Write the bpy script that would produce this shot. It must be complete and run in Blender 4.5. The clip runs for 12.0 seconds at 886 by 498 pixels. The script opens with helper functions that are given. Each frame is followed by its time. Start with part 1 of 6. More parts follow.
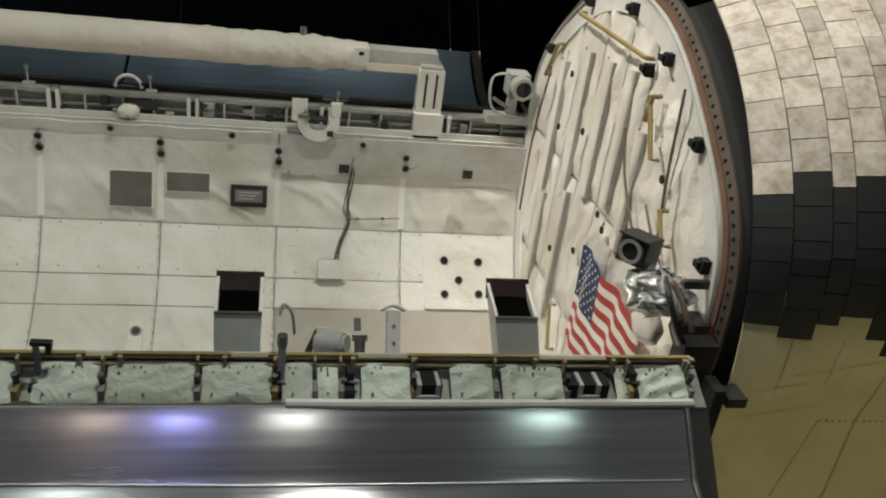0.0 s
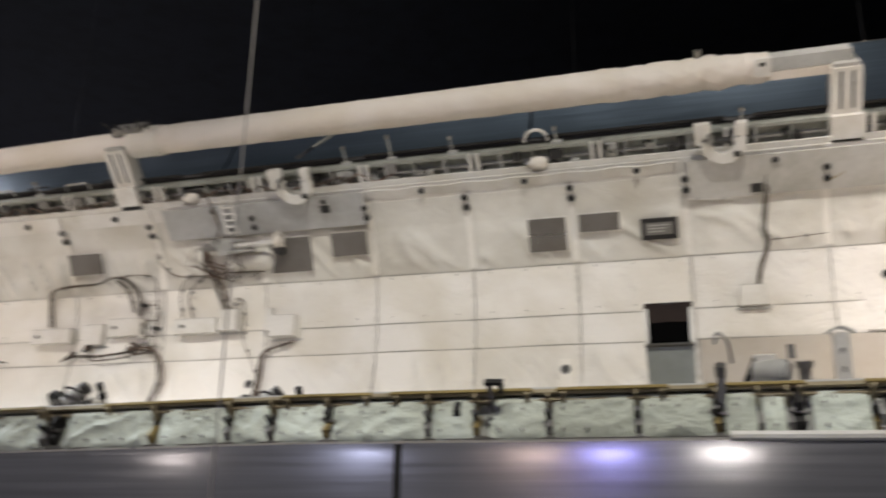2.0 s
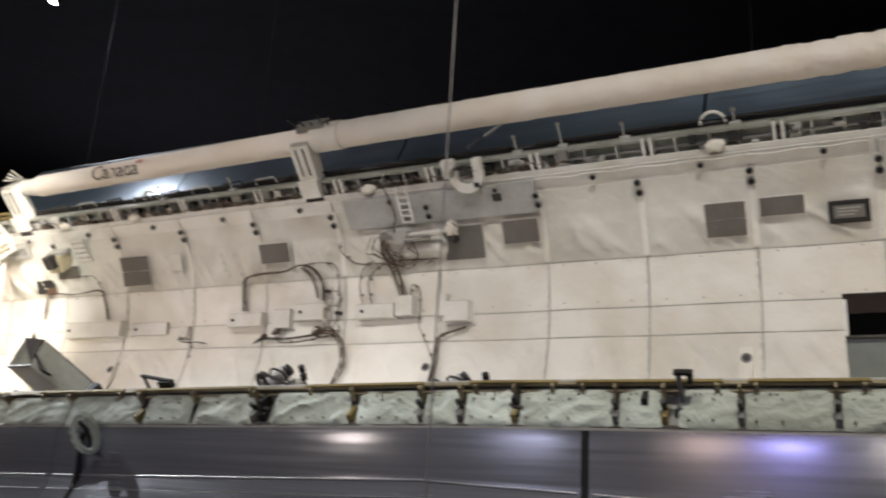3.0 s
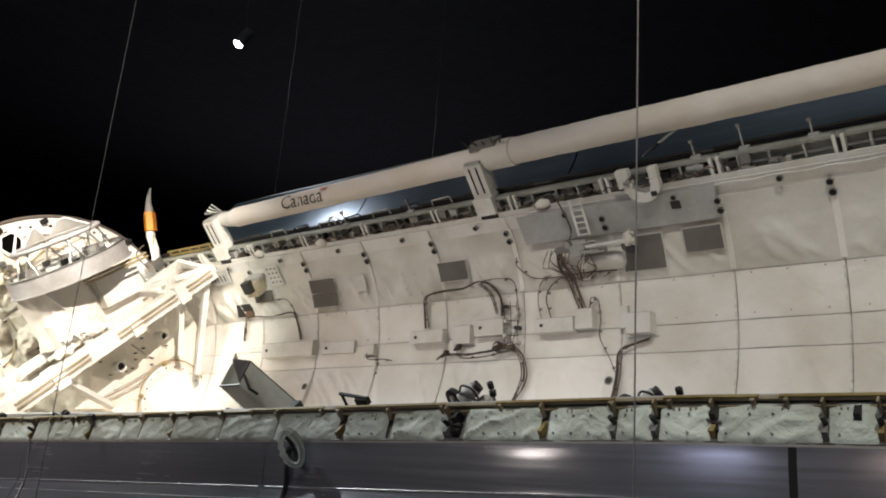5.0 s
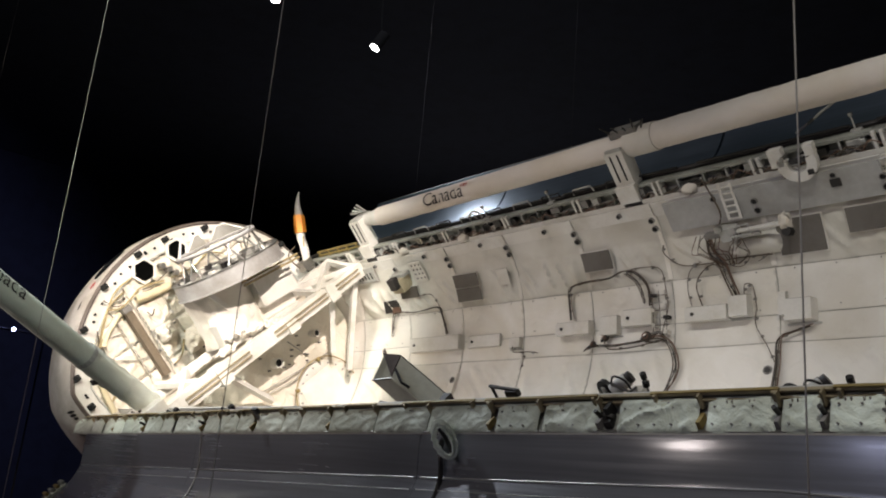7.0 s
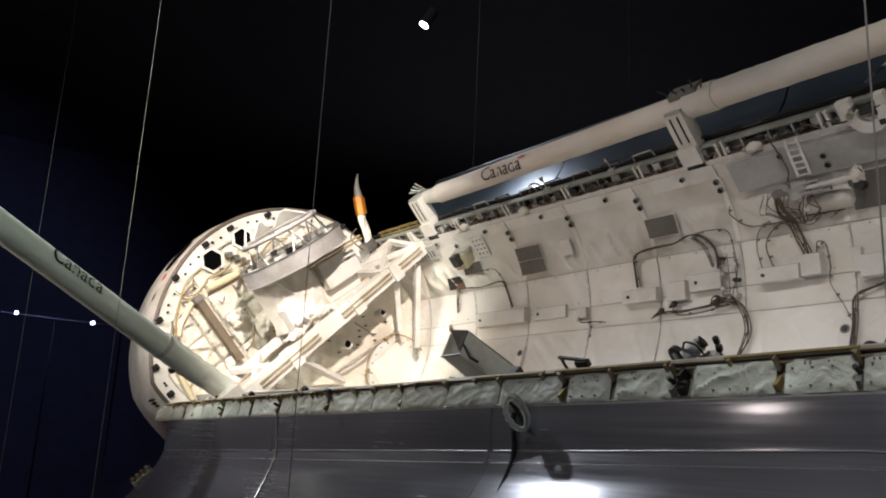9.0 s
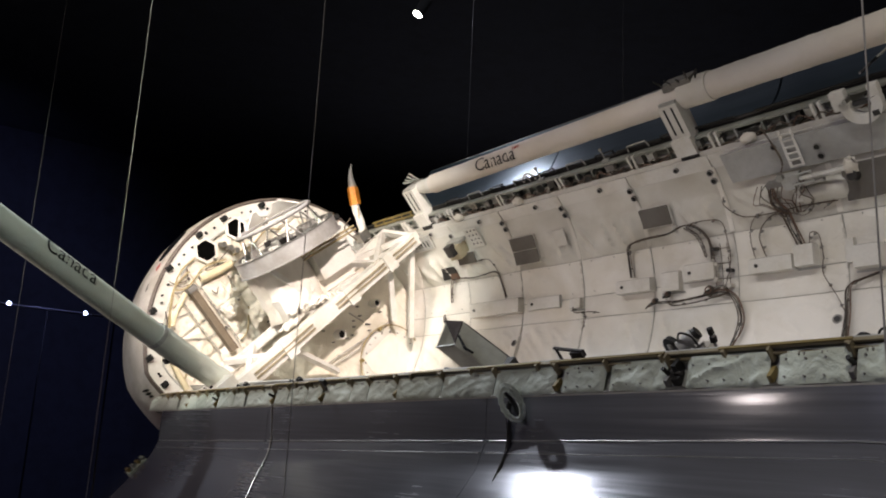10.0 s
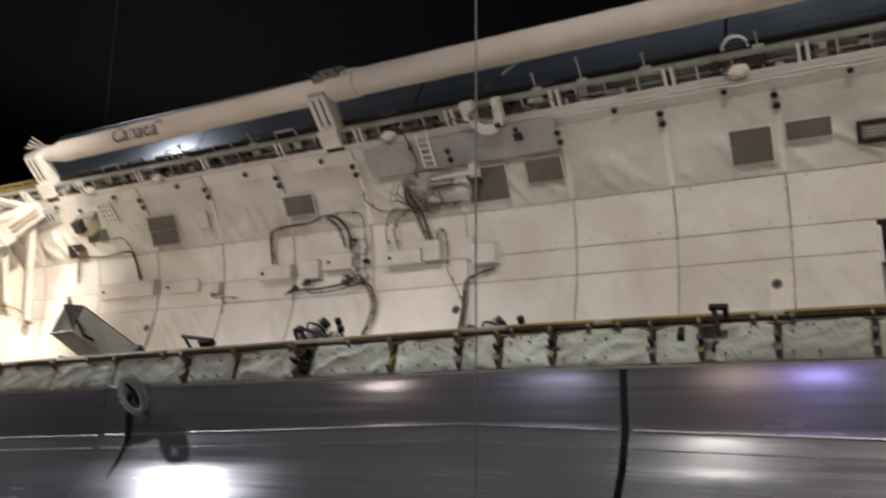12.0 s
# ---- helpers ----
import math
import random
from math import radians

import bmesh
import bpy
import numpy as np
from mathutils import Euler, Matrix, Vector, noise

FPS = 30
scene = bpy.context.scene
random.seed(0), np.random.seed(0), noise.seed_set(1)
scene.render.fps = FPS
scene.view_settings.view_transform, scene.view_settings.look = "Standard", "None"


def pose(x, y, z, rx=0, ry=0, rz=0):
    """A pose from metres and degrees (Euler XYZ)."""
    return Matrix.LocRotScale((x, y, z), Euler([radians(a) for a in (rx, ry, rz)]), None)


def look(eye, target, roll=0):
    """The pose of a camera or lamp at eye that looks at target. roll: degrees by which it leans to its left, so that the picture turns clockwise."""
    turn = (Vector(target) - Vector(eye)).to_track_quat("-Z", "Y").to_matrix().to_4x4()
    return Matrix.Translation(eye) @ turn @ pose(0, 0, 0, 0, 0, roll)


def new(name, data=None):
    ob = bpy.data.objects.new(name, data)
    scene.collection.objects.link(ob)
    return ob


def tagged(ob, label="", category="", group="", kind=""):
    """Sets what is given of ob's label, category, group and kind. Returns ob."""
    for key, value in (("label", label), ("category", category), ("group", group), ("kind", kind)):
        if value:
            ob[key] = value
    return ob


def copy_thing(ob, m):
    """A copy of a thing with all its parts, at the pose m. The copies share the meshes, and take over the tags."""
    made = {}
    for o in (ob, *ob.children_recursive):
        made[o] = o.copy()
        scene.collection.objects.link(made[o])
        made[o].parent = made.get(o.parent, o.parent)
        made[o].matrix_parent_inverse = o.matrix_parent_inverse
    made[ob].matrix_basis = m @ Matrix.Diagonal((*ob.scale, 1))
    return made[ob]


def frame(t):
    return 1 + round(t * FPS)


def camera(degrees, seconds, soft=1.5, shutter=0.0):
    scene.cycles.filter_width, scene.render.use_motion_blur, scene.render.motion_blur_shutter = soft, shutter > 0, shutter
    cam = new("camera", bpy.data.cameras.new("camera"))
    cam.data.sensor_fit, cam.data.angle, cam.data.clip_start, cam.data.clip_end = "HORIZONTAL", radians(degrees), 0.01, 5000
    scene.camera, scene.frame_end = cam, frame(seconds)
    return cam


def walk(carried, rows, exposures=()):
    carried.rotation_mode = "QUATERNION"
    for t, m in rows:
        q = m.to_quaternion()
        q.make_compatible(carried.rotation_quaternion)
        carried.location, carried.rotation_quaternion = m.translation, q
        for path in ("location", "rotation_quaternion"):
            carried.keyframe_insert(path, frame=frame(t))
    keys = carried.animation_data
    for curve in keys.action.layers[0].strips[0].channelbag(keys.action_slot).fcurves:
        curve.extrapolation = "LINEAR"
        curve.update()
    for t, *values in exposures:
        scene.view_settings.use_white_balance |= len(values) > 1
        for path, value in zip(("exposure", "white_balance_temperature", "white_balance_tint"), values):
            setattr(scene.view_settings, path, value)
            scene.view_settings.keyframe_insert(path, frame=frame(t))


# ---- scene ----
cam = camera(55.6, 12.0, 1.9, 0.5)
PATH = [
    (0, (-3.029, -9.17, 2.018), (-2.621, -7.285, 2.55), -1.3),
    (0.5, (-3.036, -9.184, 2.018), (-2.704, -7.289, 2.564), -1.1),
    (1, (-3.048, -9.182, 2.011), (-2.838, -7.27, 2.56), -0.6),
    (1.5, (-3.079, -9.184, 2.012), (-3.15, -7.268, 2.582), -0.2),
    (2, (-3.134, -9.181, 1.999), (-3.66, -7.352, 2.615), 0.8),
    (2.5, (-3.199, -9.249, 2.0), (-3.963, -7.49, 2.568), 1.5),
    (3, (-3.247, -9.383, 1.999), (-4.124, -7.676, 2.563), 3.5),
    (3.5, (-3.288, -9.494, 1.996), (-4.399, -7.934, 2.57), 3.5),
    (5.5, (-3.31, -9.506, 2.011), (-4.564, -8.051, 2.567), 4.4),
    (6, (-3.348, -9.526, 2.007), (-4.692, -8.148, 2.549), 4.6),
    (6.5, (-3.346, -9.528, 1.99), (-4.767, -8.229, 2.53), 5.2),
    (7, (-3.334, -9.533, 1.993), (-4.789, -8.265, 2.518), 4.9),
    (7.5, (-3.324, -9.524, 1.992), (-4.798, -8.274, 2.509), 4.8),
    (9.5, (-3.355, -9.559, 1.988), (-4.92, -8.395, 2.433), 2.4),
    (10, (-3.354, -9.57, 2.002), (-4.903, -8.382, 2.438), 2.7),
    (10.5, (-3.34, -9.569, 2.007), (-4.807, -8.283, 2.447), 2.8),
    (11, (-3.322, -9.493, 2.038), (-4.512, -7.949, 2.486), 0.7),
    (11.5, (-3.296, -9.481, 2.041), (-4.354, -7.86, 2.544), 1.0),
    (12, (-3.29, -9.453, 2.058), (-4.222, -7.734, 2.478), 0.5),
]
EXPOSURES = [(0, 0.27, 6500, 1), (0.5, 0.38, 6500, 13), (1.0, 0.48, 6600, 15), (1.5, 0.6, 6600, 14), (2.5, 0.7, 6600, 13), (3.5, 0.27, 6600, 14), (5.5, 0.09, 6500, 11), (7.5, -0.15, 6500, 13), (10, -0.2, 6500, 15), (11, -0.15, 6700, 17), (12, -0.05, 6900, 18)]
walk(cam, [(t, look(eye, target, roll)) for t, eye, target, roll in PATH], EXPOSURES)

# ---- world, lights, exposure ----
world = bpy.data.worlds.new("world")
scene.world = world
world.use_nodes = True
world.node_tree.nodes["Background"].inputs[0].default_value = (0.03, 0.035, 0.05, 1)
world.node_tree.nodes["Background"].inputs[1].default_value = 0.05


def spot(name, eye, target, watts, size, colour=(1, 0.93, 0.82), radius=0.18, blend=0.6):
    lamp = bpy.data.lights.new(name, "SPOT")
    lamp.energy, lamp.spot_size, lamp.spot_blend, lamp.shadow_soft_size, lamp.color = watts, radians(size), blend, radius, colour
    ob = new(name, lamp)
    ob.matrix_world = look(eye, target)
    return ob


# stage spots under the hall's ceiling, above the visitors' side and along the open bay; the wing spot stands low, and
# the fill spots are unseen additions
spot("stage_spot_bay_aft", (-1.5, -12.5, 12.5), (-2.9, -1.0, 4.3), 2550, 57, (0.98, 0.96, 0.88))
spot("stage_spot_bay_mid", (-6.5, -12.5, 12.5), (-6.5, -0.8, 4.3), 780, 54, (0.93, 0.97, 0.88))
spot("stage_spot_bay_fore", (-13.5, -12.0, 12.5), (-14.0, -0.8, 4.3), 1750, 50, (1.0, 0.95, 0.87))
spot("stage_spot_cabin", (-3.2, -9.2, 11.0), (-17.9, -2.0, 4.75), 21500, 23, (1.0, 0.885, 0.775), 0.12)
# unseen fill added to lift the shadows on the forward bulkhead
spot("stage_spot_cabin_side", (-13.5, -15.0, 6.6), (-17.6, -2.4, 4.6), 6400, 26, (1.0, 0.92, 0.8), 0.25)
spot("stage_spot_bulkhead", (-6.0, -6.5, 12.0), (0.0, -2.4, 5.0), 3000, 40, (1.0, 0.92, 0.86))
spot("stage_spot_tail", (-3.0, -11.0, 10.5), (2.0, -3.5, 5.0), 1050, 40, (1.0, 0.93, 0.87))
spot("stage_spot_wing", (0.8, -9.0, -2.0), (1.6, -3.6, 1.2), 400, 44, (1.0, 0.86, 0.45))
spot("stage_spot_far_door", (-20.7, 2.4, 13.2), (-13.5, 1.2, 6.6), 750, 34, (0.85, 0.92, 1.0), 0.2)
spot("stage_spot_hall", (-31.0, -3.0, 9.0), (-47.0, -8.0, 2.0), 2600, 120, (0.35, 0.42, 1.0), 0.3)
# unseen fill in place of the hall's faint ambient light on its back wall
spot("stage_spot_back_wall", (-13.0, -10.0, 15.4), (-20.0, 30.0, 13.0), 6000, 64, (0.8, 0.85, 1.0), 0.3, 1.0)
spot("stage_spot_door_fore", (-20.5, -6.4, 13.0), (-11.0, -4.4, 1.5), 3900, 46, (0.86, 0.94, 1.0), 0.3)
# unseen greenish fill, added to brighten the arm and forward near sill
spot("stage_spot_arm", (-8.5, -15.0, 9.0), (-16.5, -5.0, 6.4), 4600, 36, (0.84, 1.0, 0.9), 0.25)
# unseen low fill aimed upward so the black ceiling is not lost
spot("stage_spot_uplight", (-30.0, 14.0, 1.0), (-22.0, 10.0, 16.0), 1000, 150, (0.85, 0.88, 1.0), 0.3, 1.0)
# the row of gallery lamps on the wall behind the visitors
for x, z, watts, tint in ((3.4, 4.9, 170, (0.8, 1.0, 0.9)), (-2.35, 5.1, 195, (1.0, 0.95, 0.85)), (-4.75, 4.9, 210, (0.45, 0.42, 1.0)), (-6.4, 4.9, 95, (1.0, 0.75, 0.6)), (-10.5, 5.0, 130, (0.7, 0.75, 1.0)),
                          (-15.5, 5.0, 520, (1.0, 0.9, 0.8)), (-21.0, 5.0, 700, (1.0, 0.75, 0.7)), (-27.0, 5.2, 700, (0.85, 0.9, 1.0))):
    spot("gallery_lamp", (x, -18.0, z), (x * 0.75 - 1.2, -3.5, 3.2), watts * 1.25, 50, tint, 0.5)


# ---- materials ----
def nodes_of(name):
    m = bpy.data.materials.new(name)
    m.use_nodes = True
    return m, m.node_tree.nodes, m.node_tree.links, m.node_tree.nodes["Principled BSDF"]


def stuff(name, colour, rough=0.6, metal=0.0, vary=0.25, grain=14.0, stain=1.6, bump=0.15, depth=0.01, stretch=(1, 1, 1), dirt=None, random_tint=0.0):
    """A surface of one base colour with fine grain, broad stains and relief, at real size."""
    m, n, l, bsdf = nodes_of(name)
    where = n.new("ShaderNodeTexCoord")
    scale = n.new("ShaderNodeMapping")
    scale.inputs["Scale"].default_value = stretch
    l.new(where.outputs["Object"], scale.inputs["Vector"])
    fine, broad = n.new("ShaderNodeTexNoise"), n.new("ShaderNodeTexNoise")
    fine.inputs["Scale"].default_value, fine.inputs["Detail"].default_value = grain, 6
    broad.inputs["Scale"].default_value, broad.inputs["Detail"].default_value, broad.inputs["Roughness"].default_value = stain, 5, 0.62
    for tex in (fine, broad):
        l.new(scale.outputs[0], tex.inputs["Vector"])
    ramp = n.new("ShaderNodeValToRGB")
    dark = dirt or tuple(c * (1 - vary) * f for c, f in zip(colour, (1, 0.97, 0.9)))
    ramp.color_ramp.elements[0].position, ramp.color_ramp.elements[1].position = 0.33, 0.58
    ramp.color_ramp.elements[0].color = (*dark, 1)
    ramp.color_ramp.elements[1].color = (*colour, 1)
    l.new(broad.outputs["Fac"], ramp.inputs[0])
    mix = n.new("ShaderNodeMix")
    mix.data_type, mix.blend_type = "RGBA", "MULTIPLY"
    mix.inputs["Factor"].default_value = vary
    l.new(ramp.outputs[0], mix.inputs["A"])
    l.new(fine.outputs["Fac"], mix.inputs["B"])
    last = mix.outputs["Result"]
    if random_tint:
        info, hsv = n.new("ShaderNodeObjectInfo"), n.new("ShaderNodeHueSaturation")
        span = n.new("ShaderNodeMapRange")
        span.inputs["To Min"].default_value, span.inputs["To Max"].default_value = 1 - random_tint, 1 + random_tint * 0.5
        l.new(info.outputs["Random"], span.inputs["Value"])
        l.new(span.outputs[0], hsv.inputs["Value"])
        l.new(last, hsv.inputs["Color"])
        last = hsv.outputs[0]
    l.new(last, bsdf.inputs["Base Color"])
    gloss = n.new("ShaderNodeMapRange")
    gloss.inputs["To Min"].default_value, gloss.inputs["To Max"].default_value = max(0.03, rough - 0.12), min(1, rough + 0.1)
    l.new(broad.outputs["Fac"], gloss.inputs["Value"])
    l.new(gloss.outputs[0], bsdf.inputs["Roughness"])
    bsdf.inputs["Metallic"].default_value = metal
    if bump:
        relief = n.new("ShaderNodeBump")
        relief.inputs["Strength"].default_value, relief.inputs["Distance"].default_value = bump, depth
        l.new(fine.outputs["Fac"], relief.inputs["Height"])
        l.new(relief.outputs[0], bsdf.inputs["Normal"])
    return m


def cloth(name, colour, crease=0.5, scale=3.0, rough=0.75, vary=0.16):
    """Quilted white cloth: broad folds and small crumples in the relief, grey handling stains."""
    m, n, l, bsdf = nodes_of(name)
    where = n.new("ShaderNodeTexCoord")
    folds, small, stain = n.new("ShaderNodeTexNoise"), n.new("ShaderNodeTexNoise"), n.new("ShaderNodeTexNoise")
    for tex, s, d, w in ((folds, scale, 3, 1.2), (small, scale * 6, 5, 0.5), (stain, 1.1, 6, 0.4)):
        tex.inputs["Scale"].default_value, tex.inputs["Detail"].default_value, tex.inputs["Distortion"].default_value = s, d, w
        l.new(where.outputs["Object"], tex.inputs["Vector"])
    ramp = n.new("ShaderNodeValToRGB")
    ramp.color_ramp.elements[0].position, ramp.color_ramp.elements[1].position = 0.3, 0.62
    ramp.color_ramp.elements[0].color = (*[c * (1 - vary) * f for c, f in zip(colour, (1, 0.97, 0.9))], 1)
    ramp.color_ramp.elements[1].color = (*colour, 1)
    l.new(stain.outputs["Fac"], ramp.inputs[0])
    info, span, hsv = n.new("ShaderNodeObjectInfo"), n.new("ShaderNodeMapRange"), n.new("ShaderNodeHueSaturation")
    span.inputs["To Min"].default_value, span.inputs["To Max"].default_value = 0.93, 1.04
    l.new(info.outputs["Random"], span.inputs["Value"])
    l.new(span.outputs[0], hsv.inputs["Value"])
    l.new(ramp.outputs[0], hsv.inputs["Color"])
    l.new(hsv.outputs[0], bsdf.inputs["Base Color"])
    bsdf.inputs["Roughness"].default_value = rough
    add = n.new("ShaderNodeMath")
    add.operation = "MULTIPLY_ADD"
    add.inputs[1].default_value = 0.25
    l.new(small.outputs["Fac"], add.inputs[0])
    l.new(folds.outputs["Fac"], add.inputs[2])
    relief = n.new("ShaderNodeBump")
    relief.inputs["Strength"].default_value, relief.inputs["Distance"].default_value = crease, 0.05
    l.new(add.outputs[0], relief.inputs["Height"])
    l.new(relief.outputs[0], bsdf.inputs["Normal"])
    return m


def radiator(name, colour, rough, metal):
    """Silvery tape on metal sheet, laid in long strips along the bay, with scuffs."""
    m, n, l, bsdf = nodes_of(name)
    where, scale = n.new("ShaderNodeTexCoord"), n.new("ShaderNodeMapping")
    scale.inputs["Scale"].default_value = (0.3, 14, 14)
    l.new(where.outputs["Object"], scale.inputs["Vector"])
    strips, scuff, cloud = n.new("ShaderNodeTexNoise"), n.new("ShaderNodeTexNoise"), n.new("ShaderNodeTexNoise")
    strips.inputs["Scale"].default_value, strips.inputs["Detail"].default_value = 2.2, 4
    scuff.inputs["Scale"].default_value, scuff.inputs["Detail"].default_value = 26, 6
    cloud.inputs["Scale"].default_value, cloud.inputs["Detail"].default_value = 0.7, 4
    l.new(scale.outputs[0], strips.inputs["Vector"])
    l.new(where.outputs["Object"], scuff.inputs["Vector"])
    l.new(where.outputs["Object"], cloud.inputs["Vector"])
    ramp = n.new("ShaderNodeValToRGB")
    ramp.color_ramp.elements[0].position, ramp.color_ramp.elements[1].position = 0.35, 0.68
    ramp.color_ramp.elements[0].color = (*[c * 0.84 for c in colour], 1)
    ramp.color_ramp.elements[1].color = (*colour, 1)
    l.new(strips.outputs["Fac"], ramp.inputs[0])
    l.new(ramp.outputs[0], bsdf.inputs["Base Color"])
    gloss = n.new("ShaderNodeMapRange")
    gloss.inputs["From Min"].default_value, gloss.inputs["From Max"].default_value = 0.3, 0.7
    gloss.inputs["To Min"].default_value, gloss.inputs["To Max"].default_value = rough - 0.06, rough + 0.1
    both = n.new("ShaderNodeMath")
    both.operation = "MULTIPLY_ADD"
    both.inputs[1].default_value = 0.45
    shift = n.new("ShaderNodeMath")
    shift.operation = "SUBTRACT"
    shift.inputs[1].default_value = 0.5
    l.new(strips.outputs["Fac"], shift.inputs[0])
    l.new(shift.outputs[0], both.inputs[0])
    l.new(cloud.outputs["Fac"], both.inputs[2])
    l.new(both.outputs[0], gloss.inputs["Value"])
    l.new(gloss.outputs[0], bsdf.inputs["Roughness"])
    bsdf.inputs["Metallic"].default_value = metal
    brushed = n.new("ShaderNodeTangent")
    brushed.direction_type, brushed.axis = "RADIAL", "X"
    l.new(brushed.outputs[0], bsdf.inputs["Tangent"])
    bsdf.inputs["Anisotropic"].default_value = 0.7
    relief, add = n.new("ShaderNodeBump"), n.new("ShaderNodeMath")
    add.operation = "MULTIPLY_ADD"
    add.inputs[1].default_value = 0.05
    l.new(scuff.outputs["Fac"], add.inputs[0])
    l.new(strips.outputs["Fac"], add.inputs[2])
    relief.inputs["Strength"].default_value, relief.inputs["Distance"].default_value = 0.05, 0.008
    l.new(add.outputs[0], relief.inputs["Height"])
    l.new(relief.outputs[0], bsdf.inputs["Normal"])
    return m


def glowing(name, colour, strength):
    m, n, l, bsdf = nodes_of(name)
    bsdf.inputs["Emission Color"].default_value, bsdf.inputs["Emission Strength"].default_value = (*colour, 1), strength
    return m


LINER = cloth("liner_cloth", (0.79, 0.765, 0.72), 0.6, 2.4, 0.7, 0.16)
QUILT = cloth("quilted_blanket", (0.70, 0.68, 0.63), 0.45, 2.2, 0.75, 0.26)
CRUMPLED = cloth("crumpled_blanket", (0.76, 0.72, 0.66), 0.45, 4.0)
SILL_CLOTH = cloth("sill_blanket", (0.66, 0.72, 0.63), 0.7, 4.0, 0.55, 0.45)
FORE_CLOTH = cloth("fore_blanket", (0.76, 0.71, 0.62), 0.8, 4.5, 0.7, 0.22)
BOOM_WRAP = cloth("boom_wrap", (0.72, 0.66, 0.6), 0.42, 3.2, 0.7, 0.1)
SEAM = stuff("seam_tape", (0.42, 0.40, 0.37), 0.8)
WALL_SEAM = stuff("pale_seam_tape", (0.5, 0.48, 0.44), 0.8, vary=0.45, stain=5.0)
PALE_TAPE = stuff("pale_tape", (0.74, 0.72, 0.68), 0.6, vary=0.15)
WHITE = stuff("white_paint", (0.76, 0.74, 0.7), 0.45, vary=0.18, grain=30)
GREYWHITE = stuff("grey_white_paint", (0.5, 0.5, 0.48), 0.5, vary=0.25)
SILL_BACK = stuff("grey_green_primer", (0.36, 0.37, 0.33), 0.6, vary=0.35)
RIM = stuff("grey_brown_seal", (0.15, 0.12, 0.105), 0.6, vary=0.35)
GREY = stuff("grey_paint", (0.23, 0.22, 0.21), 0.55, vary=0.25)
PATCH = stuff("grey_mesh_patch", (0.17, 0.155, 0.14), 0.8, vary=0.3, grain=90, bump=0.5, depth=0.004)
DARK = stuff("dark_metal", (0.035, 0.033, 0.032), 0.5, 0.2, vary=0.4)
BLACK = stuff("black_rubber", (0.008, 0.008, 0.008), 0.92, vary=0.3)
STEEL = stuff("bare_metal", (0.4, 0.39, 0.37), 0.35, 0.8, vary=0.35)
FOIL = stuff("crinkled_foil", (0.62, 0.62, 0.6), 0.22, 0.9, vary=0.3, grain=22, bump=1.0, depth=0.03)
YELLOW = stuff("yellow_handrail", (0.36, 0.27, 0.10), 0.5, 0.1, vary=0.35, grain=20)
BRASSY = stuff("dull_gold_rail", (0.44, 0.37, 0.24), 0.5, 0.15, vary=0.4)
BROWN = stuff("copper_brown_seal", (0.19, 0.105, 0.07), 0.55, 0.1, vary=0.4, grain=8)
CABLE = stuff("cable_sheath", (0.13, 0.095, 0.068), 0.7, vary=0.4, grain=40)
TAN_CABLE = stuff("tan_cable", (0.42, 0.33, 0.17), 0.7, vary=0.3, grain=40)
RADIATOR = radiator("silver_radiator_tape", (0.285, 0.285, 0.312), 0.18, 0.6)
FAR_RADIATOR = radiator("blue_grey_radiator_tape", (0.15, 0.195, 0.25), 0.34, 0.75)
TILE_WHITE = stuff("white_tile", (0.66, 0.58, 0.51), 0.75, vary=0.4, grain=26, stain=7, random_tint=0.3, dirt=(0.40, 0.33, 0.25))
JOINT = stuff("tile_gap_filler", (0.15, 0.13, 0.11), 0.85)
TILE_BLACK = stuff("black_tile", (0.011, 0.0105, 0.0105), 0.72, vary=0.4, grain=14, random_tint=0.4)
FELT = stuff("cream_felt", (0.50, 0.45, 0.31), 0.85, vary=0.18, grain=30, stain=1.2)
RED = stuff("red_cloth", (0.42, 0.06, 0.05), 0.8, vary=0.15, grain=60)
BLUE = stuff("navy_cloth", (0.032, 0.047, 0.115), 0.8, vary=0.2, grain=60)
FLAG_WHITE = stuff("white_cloth", (0.78, 0.74, 0.7), 0.8, vary=0.1, grain=60)
ORANGE = stuff("orange_foil", (0.75, 0.27, 0.03), 0.4, 0.3, vary=0.35, grain=25, bump=0.8)
ARM_GREEN = cloth("arm_wrap", (0.66, 0.70, 0.63), 0.3, 3.0, 0.7, 0.12)
HALL = stuff("black_hall_paint", (0.04, 0.04, 0.047), 0.9, vary=0.3, bump=0)
LENS = stuff("dark_lens", (0.01, 0.01, 0.012), 0.08, vary=0.1, bump=0)
VOID = stuff("unlit_opening", (0.002, 0.002, 0.002), 1.0, vary=0.1, bump=0)
VOID.node_tree.nodes["Principled BSDF"].inputs["Specular IOR Level"].default_value = 0.02
INK = stuff("black_ink", (0.04, 0.035, 0.035), 0.6, vary=0.1)
LAMP = glowing("lit_lamp", (1.0, 0.96, 0.9), 30.0)
LAMP_BLUE = glowing("lit_blue_lamp", (0.55, 0.62, 1.0), 14.0)

# ---- building helpers ----
# The orbiter hangs rolled 43.2 degrees towards the visitors. Its own axes: x aft from the aft
# bulkhead, a to the far (starboard) side, h up out of the bay, from the bay's centre line.
ROLL = pose(0, -1.785, 4.27, 43.2, 0, 0)
FRAMES = [(s - 1307) * 0.0254 for s in (576, 636, 693, 750, 807, 863, 919, 979, 1040, 1090, 1140, 1191, 1249, 1307)]
X0, X1 = FRAMES[0], 0.0


